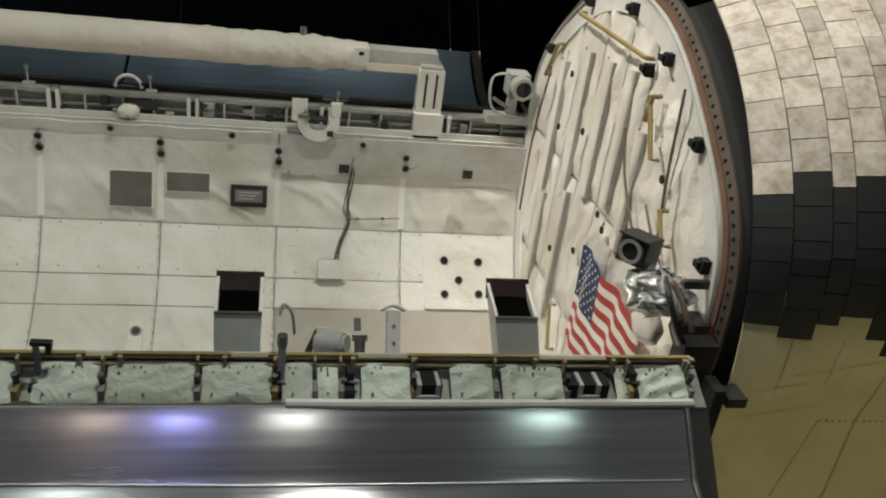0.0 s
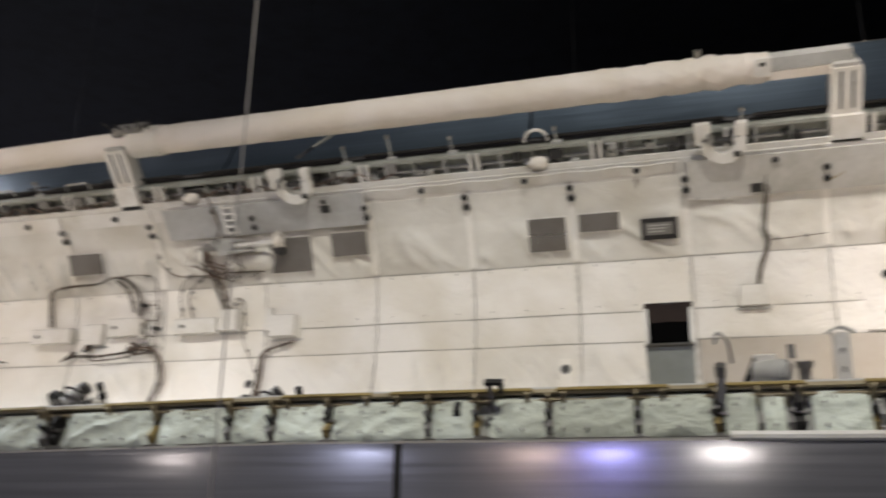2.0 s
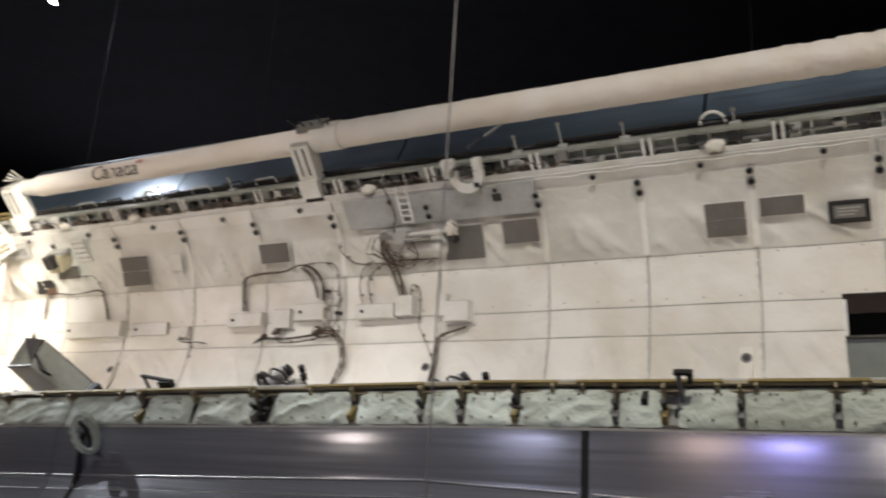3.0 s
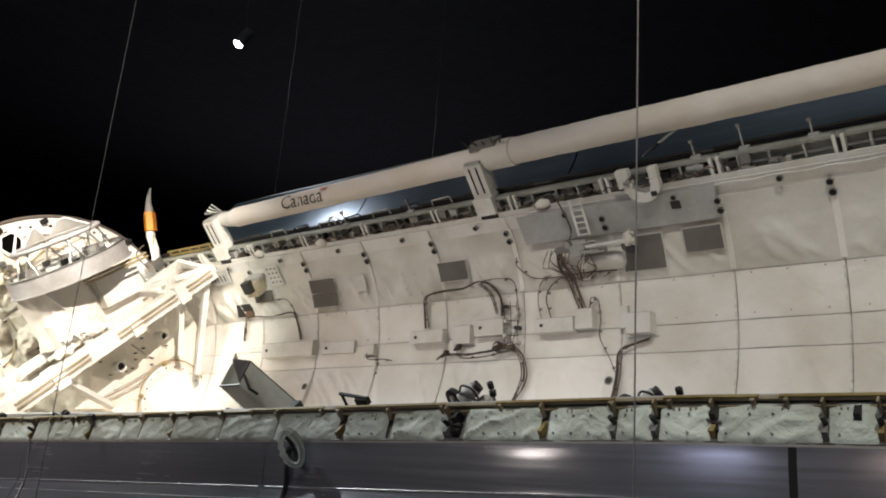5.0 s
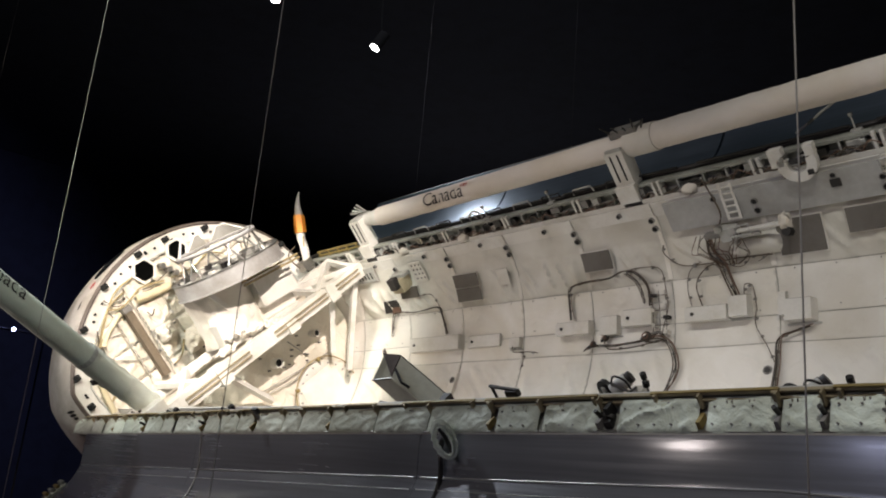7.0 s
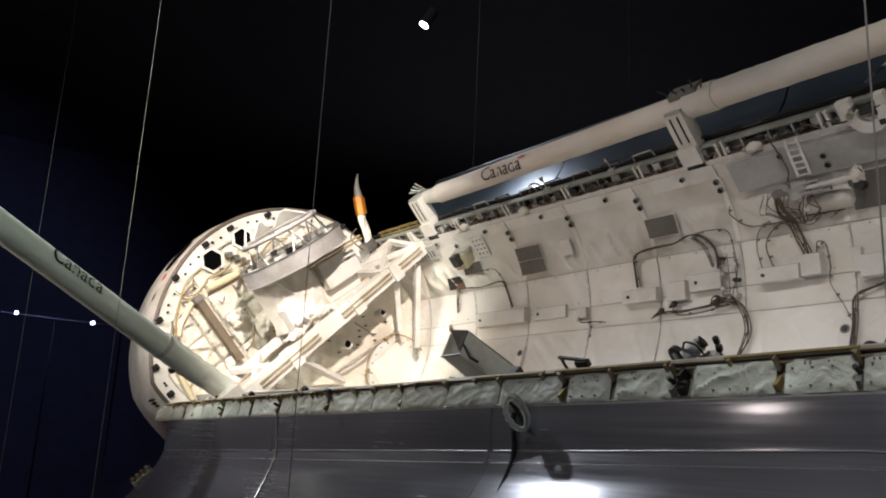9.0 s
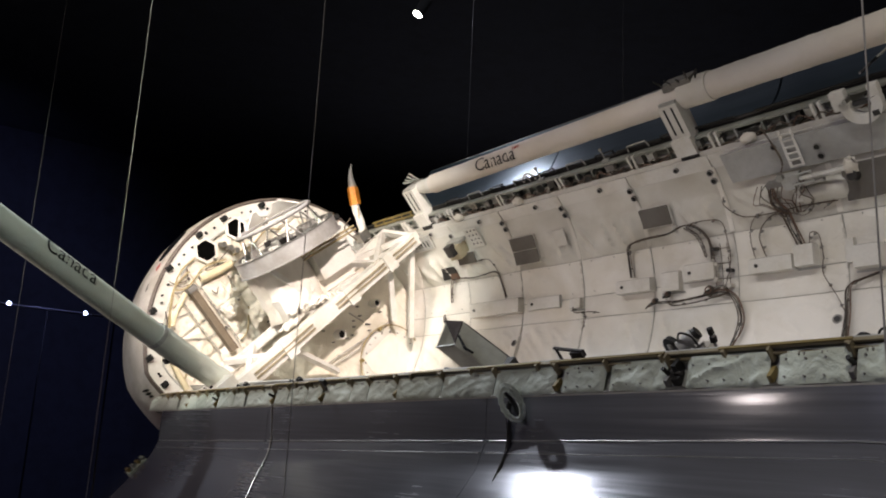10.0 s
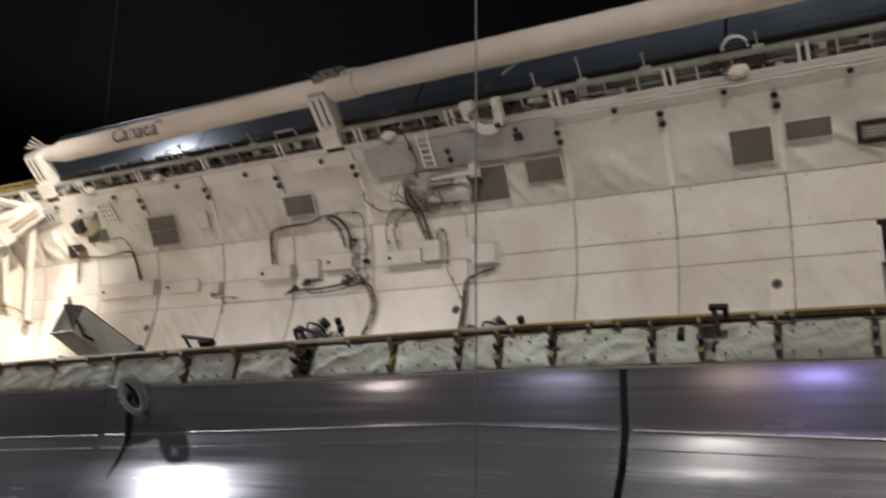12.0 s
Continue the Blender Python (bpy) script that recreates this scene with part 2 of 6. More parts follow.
def thing(name, label, category, at=(0, 0, 0), turn=(0, 0, 0), kind="", group="", upright=False):
    ob = new(name)
    ob.empty_display_size = 0.1
    ob.matrix_world = (Matrix() if upright else ROLL) @ pose(*at, *turn)
    return tagged(ob, label, category, group, kind)


def part(name, bm, material, parent=None, label="", smooth=False, bevel=0.0):
    if bevel:
        bmesh.ops.bevel(bm, geom=[e for e in bm.edges if len(e.link_faces) == 2 and e.calc_face_angle(0) > 0.6], offset=bevel, segments=1, affect="EDGES")
    bmesh.ops.recalc_face_normals(bm, faces=bm.faces)
    me = bpy.data.meshes.new(name)
    bm.to_mesh(me)
    bm.free()
    me.materials.append(material)
    if smooth:
        for p in me.polygons:
            p.use_smooth = True
        me.set_sharp_from_angle(angle=radians(50))
    ob = new(name, me)
    if parent:
        ob.parent = parent
    if label:
        tagged(ob, label)
    return ob


def box(*spans, bm=None, m=None):
    """Boxes; each span is (x0, x1, y0, y1, z0, z1)."""
    bm = bm or bmesh.new()
    for x0, x1, y0, y1, z0, z1 in spans:
        v = [bm.verts.new(c) for c in ((x0, y0, z0), (x1, y0, z0), (x1, y1, z0), (x0, y1, z0), (x0, y0, z1), (x1, y0, z1), (x1, y1, z1), (x0, y1, z1))]
        for f in ((3, 2, 1, 0), (4, 5, 6, 7), (0, 1, 5, 4), (1, 2, 6, 5), (2, 3, 7, 6), (3, 0, 4, 7)):
            bm.faces.new([v[i] for i in f])
        if m:
            bmesh.ops.transform(bm, matrix=m, verts=v)
    return bm


def tube(points, r, bm=None, sides=7, r1=None, caps=True):
    """A round bar, pipe or cable through points."""
    bm = bm or bmesh.new()
    pts = [Vector(p) for p in points]
    rings = []
    for i, p in enumerate(pts):
        d = (pts[min(i + 1, len(pts) - 1)] - pts[max(i - 1, 0)]).normalized()
        side = d.cross(Vector((0.31, 0.17, 0.93)) if abs(d.z) < 0.9 else Vector((1, 0.2, 0))).normalized()
        up = d.cross(side)
        rr = r if r1 is None else r + (r1 - r) * i / (len(pts) - 1)
        rings.append([bm.verts.new(p + rr * (math.cos(2 * math.pi * k / sides) * side + math.sin(2 * math.pi * k / sides) * up)) for k in range(sides)])
    for a, b in zip(rings, rings[1:]):
        for k in range(sides):
            bm.faces.new((a[k], a[(k + 1) % sides], b[(k + 1) % sides], b[k]))
    if caps:
        bm.faces.new(rings[0][::-1])
        bm.faces.new(rings[-1])
    return bm


def bar(p, q, w, d, bm=None, up=(0, 0, 1)):
    """A square bar from p to q, w wide and d deep."""
    bm = bm or bmesh.new()
    p, q = Vector(p), Vector(q)
    run = (q - p).normalized()
    side = run.cross(Vector(up)).normalized()
    top = side.cross(run)
    v = [bm.verts.new(c + sx * w / 2 * side + sy * d / 2 * top) for c in (p, q) for sx, sy in ((-1, -1), (1, -1), (1, 1), (-1, 1))]
    for f in ((3, 2, 1, 0), (4, 5, 6, 7), (0, 1, 5, 4), (1, 2, 6, 5), (2, 3, 7, 6), (3, 0, 4, 7)):
        bm.faces.new([v[i] for i in f])
    return bm


def sheet(fn, nu, nv, bm=None, thick=0.0):
    """A sheet fn(u, v) over the unit square, of that thickness."""
    bm = bm or bmesh.new()
    grid = [[bm.verts.new(fn(i / nu, j / nv)) for j in range(nv + 1)] for i in range(nu + 1)]
    faces = [bm.faces.new((grid[i][j], grid[i + 1][j], grid[i + 1][j + 1], grid[i][j + 1])) for i in range(nu) for j in range(nv)]
    if thick:
        bm.normal_update()
        half = abs(thick) / 2
        normal = {v: v.normal.copy() for row in grid for v in row}
        back = [[bm.verts.new(v.co - normal[v] * half) for v in row] for row in grid]
        for v in normal:
            v.co += normal[v] * half
        for i in range(nu):
            for j in range(nv):
                bm.faces.new((back[i][j + 1], back[i + 1][j + 1], back[i + 1][j], back[i][j]))
        rim = [(i, 0) for i in range(nu)] + [(nu, j) for j in range(nv)] + [(i, nv) for i in range(nu, 0, -1)] + [(0, j) for j in range(nv, 0, -1)]
        for (i, j), (k, l) in zip(rim, rim[1:] + rim[:1]):
            bm.faces.new((grid[k][l], grid[i][j], back[i][j], back[k][l]))
    return bm


def disc_ring(r0, r1, x0, x1, bm=None, sides=48, a0=0.0, a1=360.0, c=(0, 0)):
    """A ring round the x axis between two radii and two stations."""
    bm = bm or bmesh.new()
    whole = abs(a1 - a0) > 359
    rows = []
    for k in range(sides + (0 if whole else 1)):
        w = radians(a0 + (a1 - a0) * k / sides)
        cw, sw = math.cos(w), math.sin(w)
        rows.append([bm.verts.new((x, c[0] + r * cw, c[1] + r * sw)) for r, x in ((r0, x0), (r1, x0), (r1, x1), (r0, x1))])
    for k in range(len(rows) if whole else len(rows) - 1):
        a, b = rows[k], rows[(k + 1) % len(rows)]
        for i in range(4):
            bm.faces.new((a[i], a[(i + 1) % 4], b[(i + 1) % 4], b[i]))
    if not whole:
        bm.faces.new(rows[0])
        bm.faces.new(rows[-1][::-1])
    return bm


def bent(points, n=6):
    """A smooth line through points."""
    pts = [Vector(p) for p in points]
    out = []
    for i in range(len(pts) - 1):
        p0, p1, p2, p3 = pts[max(i - 1, 0)], pts[i], pts[i + 1], pts[min(i + 2, len(pts) - 1)]
        for k in range(n):
            t = k / n
            out.append(0.5 * (2 * p1 + (p2 - p0) * t + (2 * p0 - 5 * p1 + 4 * p2 - p3) * t * t + (3 * p1 - p0 - 3 * p2 + p3) * t ** 3))
    return out + [pts[-1]]


def wall(x, deg, lift=0.0, r=2.35):
    """A place on the far bay wall: station, angle below the sill, height above the cloth."""
    return Vector((x, (r - lift) * math.cos(radians(deg)), (r - lift) * math.sin(radians(deg))))


def between(x, knots):
    """A broken line through (station, value) knots, from aft to forward."""
    for (x0, v0), (x1, v1) in zip(knots, knots[1:]):
        if x >= x1:
            return v0 + (v1 - v0) * min(1.0, max(0.0, (x - x0) / (x1 - x0)))
    return knots[-1][1]


def sill_drop(x):
    """How far the near sill hangs below its level line at a station."""
    return between(x, ((0.0, 0.012), (-5.5, 0.012), (-10.0, 0.085), (-18.3, 0.25)))


def door_drop(x):
    """The same for the crease of the near door, which is twisted along its length."""
    return between(x, ((0.0, 0.01), (-3.0, -0.02), (-6.0, -0.1), (-18.3, 0.285)))


def settle(ob, door=False):
    """Lets a long piece of the near side follow that sag."""
    for child in ob.children_recursive:
        bm = bmesh.new()
        bm.from_mesh(child.data)
        for x in (-3.0, -5.5, -6.0, -10.0):
            if bm.verts and min(v.co.x for v in bm.verts) < x < max(v.co.x for v in bm.verts):
                bmesh.ops.bisect_plane(bm, geom=bm.verts[:] + bm.edges[:] + bm.faces[:], plane_co=(x, 0, 0), plane_no=(1, 0, 0))
        for v in bm.verts:
            p = child.matrix_basis @ v.co
            share = min(1.0, max(0.0, (-p.y - 2.99) / 0.34)) if door else 0.0
            drop = sill_drop(p.x) * (1 - share) + door_drop(p.x) * share
            p += Vector((0, -0.6845, -0.729)) * drop
            v.co = child.matrix_basis.inverted() @ p
        bm.to_mesh(child.data)
        bm.free()


def crumple(p, size=5.0, amount=0.03):
    return amount * (noise.noise(Vector(p) * size) + 0.5 * noise.noise(Vector(p) * size * 2.3))

# ---- the hall ----
for name, span in (("floor", (-48, 18, -22, 30, -4.3, -4.0)), ("ceiling", (-48, 18, -22, 30, 16.0, 16.3)), ("wall_north", (-48, 18, 30, 30.3, -4, 16)),
                   ("wall_south", (-48, 18, -22.3, -22, -4, 16)), ("wall_east", (18, 18.3, -22, 30, -4, 16)), ("wall_west", (-48.3, -48, -22, 30, -4, 16))):
    tagged(part(name, box(span), HALL), "plain black painted hall surface in the dark", name.split("_")[0], kind="structure")

# ---- the payload bay's lining ----
bay = tagged(part("wall_bay", sheet(lambda u, v: wall(X0 + (X1 - X0) * u, 3 - 186 * v, -0.05), 26, 40, thick=0.03), PALE_TAPE),
             "curved white cloth-lined side of the open payload bay", "bay wall", kind="structure")
bay.matrix_world = ROLL


def folds(x, d, seed, slack):
    """Height of the cloth's folds: soft billows, slanting gathers, and drag lines from the fastenings."""
    soft = 0.55 + 0.5 * noise.noise(Vector((x * 1.1 + seed, d * 0.07, 3.1)))
    lean = x * 2.1 + d * 0.07 + 0.8 * noise.noise(Vector((x * 0.8, d * 0.04, seed)))
    gather = max(0.0, 1 - abs(2.2 * noise.noise(Vector((lean * 1.6, d * 0.035, seed + 9))))) ** 3
    fine = max(0.0, 1 - abs(2.6 * noise.noise(Vector((x * 4.1 - d * 0.2, d * 0.09, seed + 4))))) ** 4
    return max(0.05, soft) + slack * (0.9 * gather + 0.1 * fine)


def liner_panel(x0, x1, d0, d1, sag, name, material, nu=10, nv=8, lift=0.0, seed=0.0, slack=1.0):
    """One cloth panel of the lining, fastened at its edges and loose between."""
    def place(u, v):
        edge = min(1.0, 7 * min(u, 1 - u)) * min(1.0, 6 * min(v, 1 - v))
        x, d = x0 + (x1 - x0) * u, d0 + (d1 - d0) * v
        held = min(1.0, max(0.1, (-d - 11.5) / 4)) if d0 > -10 else 1.0
        return wall(x, d, lift + sag * edge * held * folds(x, d, seed, slack))
    return part(name, sheet(place, nu, nv, thick=0.008), material, bay, smooth=True)


ROWS_OF_CLOTH = ((-3.5, -26.55, 0.045, "blanket_panel", QUILT, 40, 34), (-26.75, -41.38, 0.02, "liner_panel", LINER, 16, 12),
                 (-41.62, -50.2, 0.015, "liner_panel", LINER, 16, 8), (-50.42, -76.0, 0.036, "liner_panel", LINER, 34, 26), (-76.5, -120.0, 0.02, "liner_panel", LINER, 5, 6),
                 (-120.5, -178.0, 0.02, "liner_panel", LINER, 5, 8))
for i, (x0, x1) in enumerate(zip(FRAMES, FRAMES[1:])):
    for d0, d1, sag, name, material, nu, nv in ROWS_OF_CLOTH:
        if d0 == -50.42 and i >= 11:
            continue
        liner_panel(x0 + 0.005, x1 - 0.005, d0, d1, sag, name, material, nu, nv, seed=i * 7.7 + d0, slack=1.5 if nu > 20 else 1.0)
# the flat grey-beige panel in the last two bays
part("plain_panel", sheet(lambda u, v: wall(FRAMES[11] + 0.03 + (0.0 - FRAMES[11] - 0.3) * u, -50.6 - 26 * v, 0.02), 8, 6, thick=0.012), stuff("beige_panel", (0.44, 0.40, 0.35), 0.7, vary=0.1), bay, smooth=True)
# raised seam strips over the frames, with their lacing studs
for i, x in enumerate(FRAMES[1:-1]):
    part("seam_strip", sheet(lambda u, v: wall(x - 0.035 + 0.07 * u, -3 - 23 * v, 0.012), 2, 10, thick=0.012), LINER, bay, smooth=True)
    part("seam_line", sheet(lambda u, v: wall(x + 0.006 + 0.008 * u, -27 - 49 * v, 0.012), 1, 14, thick=0.006), WALL_SEAM, bay)
for i, x in enumerate(FRAMES[1:-1]):
    dashes = bmesh.new()
    for k in range(17):
        d = -27.6 - 2.9 * k - 0.5 * math.sin(k * 2.3 + i)
        long = 1.0 + 0.8 * math.sin(k * 1.7 + i * 2) ** 2
        sheet(lambda u, v: wall(x - 0.026 + 0.03 * u + 0.006 * math.sin(k + i), d - long * v, 0.013), 1, 1, dashes, thick=0.006)
    part("lacing_tape", dashes, PALE_TAPE, bay)
for d in (-26.6, -41.5, -50.3):
    part("seam_line", sheet(lambda u, v: wall(X0 + 0.3 + (X1 - X0 - 0.5) * u, d - 0.08 + 0.16 * v + 0.12 * math.sin(u * 60), 0.008), 60, 1, thick=0.006), WALL_SEAM, bay)
studs = bmesh.new()
for x0, x1 in zip(FRAMES, FRAMES[1:]):
    for d in (-39.6, -27.6):
        for k in range(3):
            p = wall(x0 + (x1 - x0) * (k + 0.5) / 3, d, 0.014)
            tube([p, p + Vector((0, -0.01, 0.01))], 0.008, studs, 6)
part("lacing_stud", studs, GREY, bay)

# the strip of metal under the sill with its round holes
strip = thing("sill_skirt", "white painted strip under the far sill with round black holes", "sill strip", kind="structure")
for k, (x0, x1) in enumerate(zip(FRAMES, FRAMES[1:])):
    part("skirt_plate", box((x0 + 0.01, x1 - 0.01, 2.345, 2.375, -0.16 if k % 3 else -0.3, 0.06)), WHITE if k % 4 else LINER, strip, bevel=0.004)
for x0, x1, h0 in ((FRAMES[11] + 0.02, -0.02, -0.42), (FRAMES[6] + 0.25, FRAMES[8], -0.38)):
    part("skirt_plate", box((x0, x1, 2.235, 2.26, h0, 0.05)), stuff("matt_grey_white", (0.56, 0.55, 0.52) if x1 > -1 else (0.46, 0.46, 0.45), 0.6, vary=0.25), strip, bevel=0.004)
part("white_lip", sheet(lambda u, v: (FRAMES[8] + 3.75 * u, 2.30 + 0.05 * v, 0.035 - 0.13 * v + 0.008 * math.sin(40 * u)), 40, 2, thick=0.02), WHITE, strip)
for x in FRAMES[1:-1]:
    for dx, h, r in ((0, -0.155, 0.035), (0.005, -0.285, 0.037), (-0.52, -0.02, 0.03)):
        front = 2.222 if x + dx > -3.0 or FRAMES[6] - 0.1 < x + dx < FRAMES[8] + 0.05 else 2.28
        hole = part("round_hole", disc_ring(0.002, r, 0.0, 0.02, sides=14), BLACK, strip)
        hole.matrix_basis = pose(x + dx, front, h, 0, 0, 90)
        part("hole_rim", disc_ring(r, r + 0.009, -0.008, 0.03, sides=14), GREY, hole)
for x, h in ((-0.71, -0.32), (-2.19, -0.33), (-7.3, -0.12)):
    part("square_port", box((x - 0.06, x + 0.06, 2.222, 2.25, h - 0.05, h + 0.05)), DARK, strip, bevel=0.01)

# ---- the far sill: rails, webs and hinge line ----
far_sill = thing("sill_far", "grey-white sill beam of rails and webs on the far side of the bay", "sill", kind="structure")
part("back_panel", box((X0, X1, 2.52, 2.56, 0.0, 0.34)), SILL_BACK, far_sill)
part("bottom_rail", box((X0, X1, 2.36, 2.54, 0.0, 0.035)), WHITE, far_sill, bevel=0.006)
part("top_rail", box((X0, X1, 2.42, 2.56, 0.30, 0.34)), SILL_BACK, far_sill, bevel=0.006)
part("middle_rail", box((X0, X1, 2.47, 2.50, 0.16, 0.19)), GREYWHITE, far_sill)
part("hinge_line", tube([(X0, 2.62, 0.36), (X1 - 0.1, 2.62, 0.36)], 0.035, sides=8), DARK, far_sill)
# solid dark box in place of the shade behind the hinge line
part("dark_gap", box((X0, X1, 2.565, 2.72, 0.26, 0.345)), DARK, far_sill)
x = X0 + 0.2
k = 0
while x < -0.1:
    if k % 4 == 0:
        part("web", box((x, x + 0.035, 2.38, 2.54, 0.03, 0.34), (x + 0.09, x + 0.125, 2.38, 2.54, 0.03, 0.34)), WHITE, far_sill)
        # dark block set between paired webs as their shade, not a fitting
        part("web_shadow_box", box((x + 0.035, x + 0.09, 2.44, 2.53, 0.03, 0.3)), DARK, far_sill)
    else:
        part("web", box((x, x + 0.022, 2.42, 2.53, 0.03, 0.31)), GREYWHITE if k % 2 else SILL_BACK, far_sill)
    x += 0.36 + 0.04 * math.sin(k * 2.1)
    k += 1
random.seed(4)
for k in range(170):
    x = random.uniform(-16.2, -6.0) if k % 4 else random.uniform(-6.0, -0.5)
    h = random.uniform(0.04, 0.2)
    if x > -6.0 and k % 8:
        continue
    part("sill_fitting", box((x, x + random.uniform(0.03, 0.16), 2.4, 2.5, h, h + random.uniform(0.04, 0.13))), random.choice((GREY, DARK, DARK, DARK, STEEL, GREYWHITE)), far_sill, bevel=0.008)
for k in range(34):
    x = -15.9 + 0.27 * k
    part("sill_cable", tube(bent([(x, 2.40, 0.08), (x + 0.15, 2.38, 0.2 + 0.05 * math.sin(k)), (x + 0.35, 2.40, 0.12), (x + 0.6, 2.40, 0.2)], 4), 0.009, sides=5), CABLE if k % 3 else BROWN, far_sill)
for k in range(8):
    part("far_rail", box((X0 + 0.3 + 2.3 * k, X0 + 2.3 + 2.3 * k, 2.56, 2.585, 0.40, 0.425)), DARK, far_sill)
part("yellow_rail", bar((-18.0, 2.55, 0.46), (-16.6, 2.55, 0.46), 0.03, 0.03, bar((-18.0, 2.55, 0.38), (-16.6, 2.55, 0.38), 0.03, 0.03)), YELLOW, far_sill)
for k in range(5):
    part("rail_post", box((-17.95 + 0.32 * k, -17.92 + 0.32 * k, 2.54, 2.56, 0.34, 0.46)), YELLOW, far_sill)

# ---- the far door with its radiators, hung from wires ----
SEAMS = (-18.45, -14.1, -9.53, -4.9, -0.25)
far_door = thing("payload_bay_door", "open far bay door with blue-grey radiator panels, hung from wires", "bay door", kind="structure")
for x0, x1 in zip(SEAMS, SEAMS[1:]):
    part("radiator_panel", sheet(lambda u, v: (x0 + 0.02 + (x1 - x0 - 0.04) * u, 2.72 + 2.25 * v, 0.33 - 0.42 * math.sin(math.pi * v) + 0.12 * v), 4, 16, thick=0.05), FAR_RADIATOR, far_door, smooth=True)
part("end_frame", sheet(lambda u, v: (-0.24 + 0.12 * u, 2.72 + 2.25 * v, 0.36 - 0.42 * math.sin(math.pi * v) + 0.12 * v), 1, 14, thick=0.08), DARK, far_door)
part("edge_frame", bar((-18.4, 4.98, 0.44), (-0.12, 4.98, 0.44), 0.05, 0.06), GREY, far_door)

# ---- the near sill: rail, blankets, fittings ----
near_sill = thing("sill_near", "near sill of the bay with double dull-gold rails over blanketed boxes", "sill", kind="structure")
part("sill_top", box((X0, X1 - 0.02, -2.72, -2.42, 0.0, 0.12)), GREYWHITE, near_sill, bevel=0.01)
part("sill_face", sheet(lambda u, v: (X0 + (X1 - X0 - 0.25) * u, -2.74 - 0.25 * v, 0.42 - 0.12 * v), 2, 2, thick=0.03), SILL_BACK, near_sill)
part("lower_lip", tube([(X0, -2.99, 0.335), (-0.34, -2.99, 0.335)], 0.02, sides=6), SEAM, near_sill)
part("lower_tube", tube(bent([(-2.9, -3.0, 0.36), (-2.3, -3.0, 0.352), (-1.4, -3.0, 0.35), (-0.36, -3.0, 0.352)], 6), 0.028, sides=8), WHITE, near_sill)
part("rail", bar((X0 + 0.1, -2.78, 0.535), (-0.3, -2.78, 0.528), 0.035, 0.016, bar((X0 + 0.1, -2.80, 0.487), (-0.3, -2.80, 0.487), 0.03, 0.016)), BRASSY, near_sill)
part("rail_back", box((X0 + 0.1, -0.3, -2.76, -2.72, 0.40, 0.52)), GREYWHITE, near_sill)
random.seed(11)
x = -17.9
k = 0
while x < -0.6:
    span = random.uniform(0.5, 1.25)
    part("yellow_rail", bar((x, -2.79, 0.552), (min(x + span, -0.35), -2.79, 0.552), 0.026, 0.012), YELLOW, near_sill)
    part("rail_bracket", box((x + 0.03, x + 0.055, -2.83, -2.79, 0.44, 0.55)), BRASSY, near_sill)
    end = min(x + span, -0.35)
    part("rail_bracket", box((end - 0.045, end - 0.02, -2.83, -2.79, 0.43, 0.55)), BRASSY, near_sill)
    x += span + random.uniform(0.12, 0.5)
    k += 1


def sill_blanket(x0, x1, fat, seed):
    def place(u, v):
        edge = min(1, 16 * (x1 - x0) * min(u, 1 - u) + 0.1) * min(1, 9 * min(v, 1 - v) + 0.1)
        p = Vector((x0 + (x1 - x0) * u, -2.785 - 0.21 * v, 0.49 - 0.145 * v))
        crease = max(0.0, 1 - 2.4 * abs(noise.noise(Vector((p.x * 4 + v * 1.3, v * 1.4 - p.x, seed))))) ** 2
        puff = edge * (0.016 + 0.8 * fat * crease + 0.3 * fat * noise.noise(Vector((p.x * 6, v * 2.5, seed))))
        return p + Vector((0, -0.53, 0.85)) * puff
    return sheet(place, max(8, int((x1 - x0) * 40)), 14, thick=0.01)


# blankets over the sill's boxes: the aft ones by their stations, the forward ones of uneven length
random.seed(21)
pads = [(-4.62, -4.36), (-4.26, -3.92), (-3.88, -3.41), (-3.37, -2.98), (-2.92, -2.75), (-2.72, -2.60), (-2.46, -2.17), (-1.92, -1.66), (-1.60, -1.21), (-0.86, -0.79), (-0.71, -0.38),
        (-5.28, -4.66), (-5.67, -5.33), (-5.98, -5.72), (-6.52, -6.02), (-7.27, -6.59), (-8.02, -7.46)]
x = -8.08
while x > -18.2:
    span = random.choice((0.36, 0.48, 0.6, 0.8, 0.55))
    pads.append((x - span, x))
    x -= span + random.choice((0.012, 0.02, 0.02, 0.09))
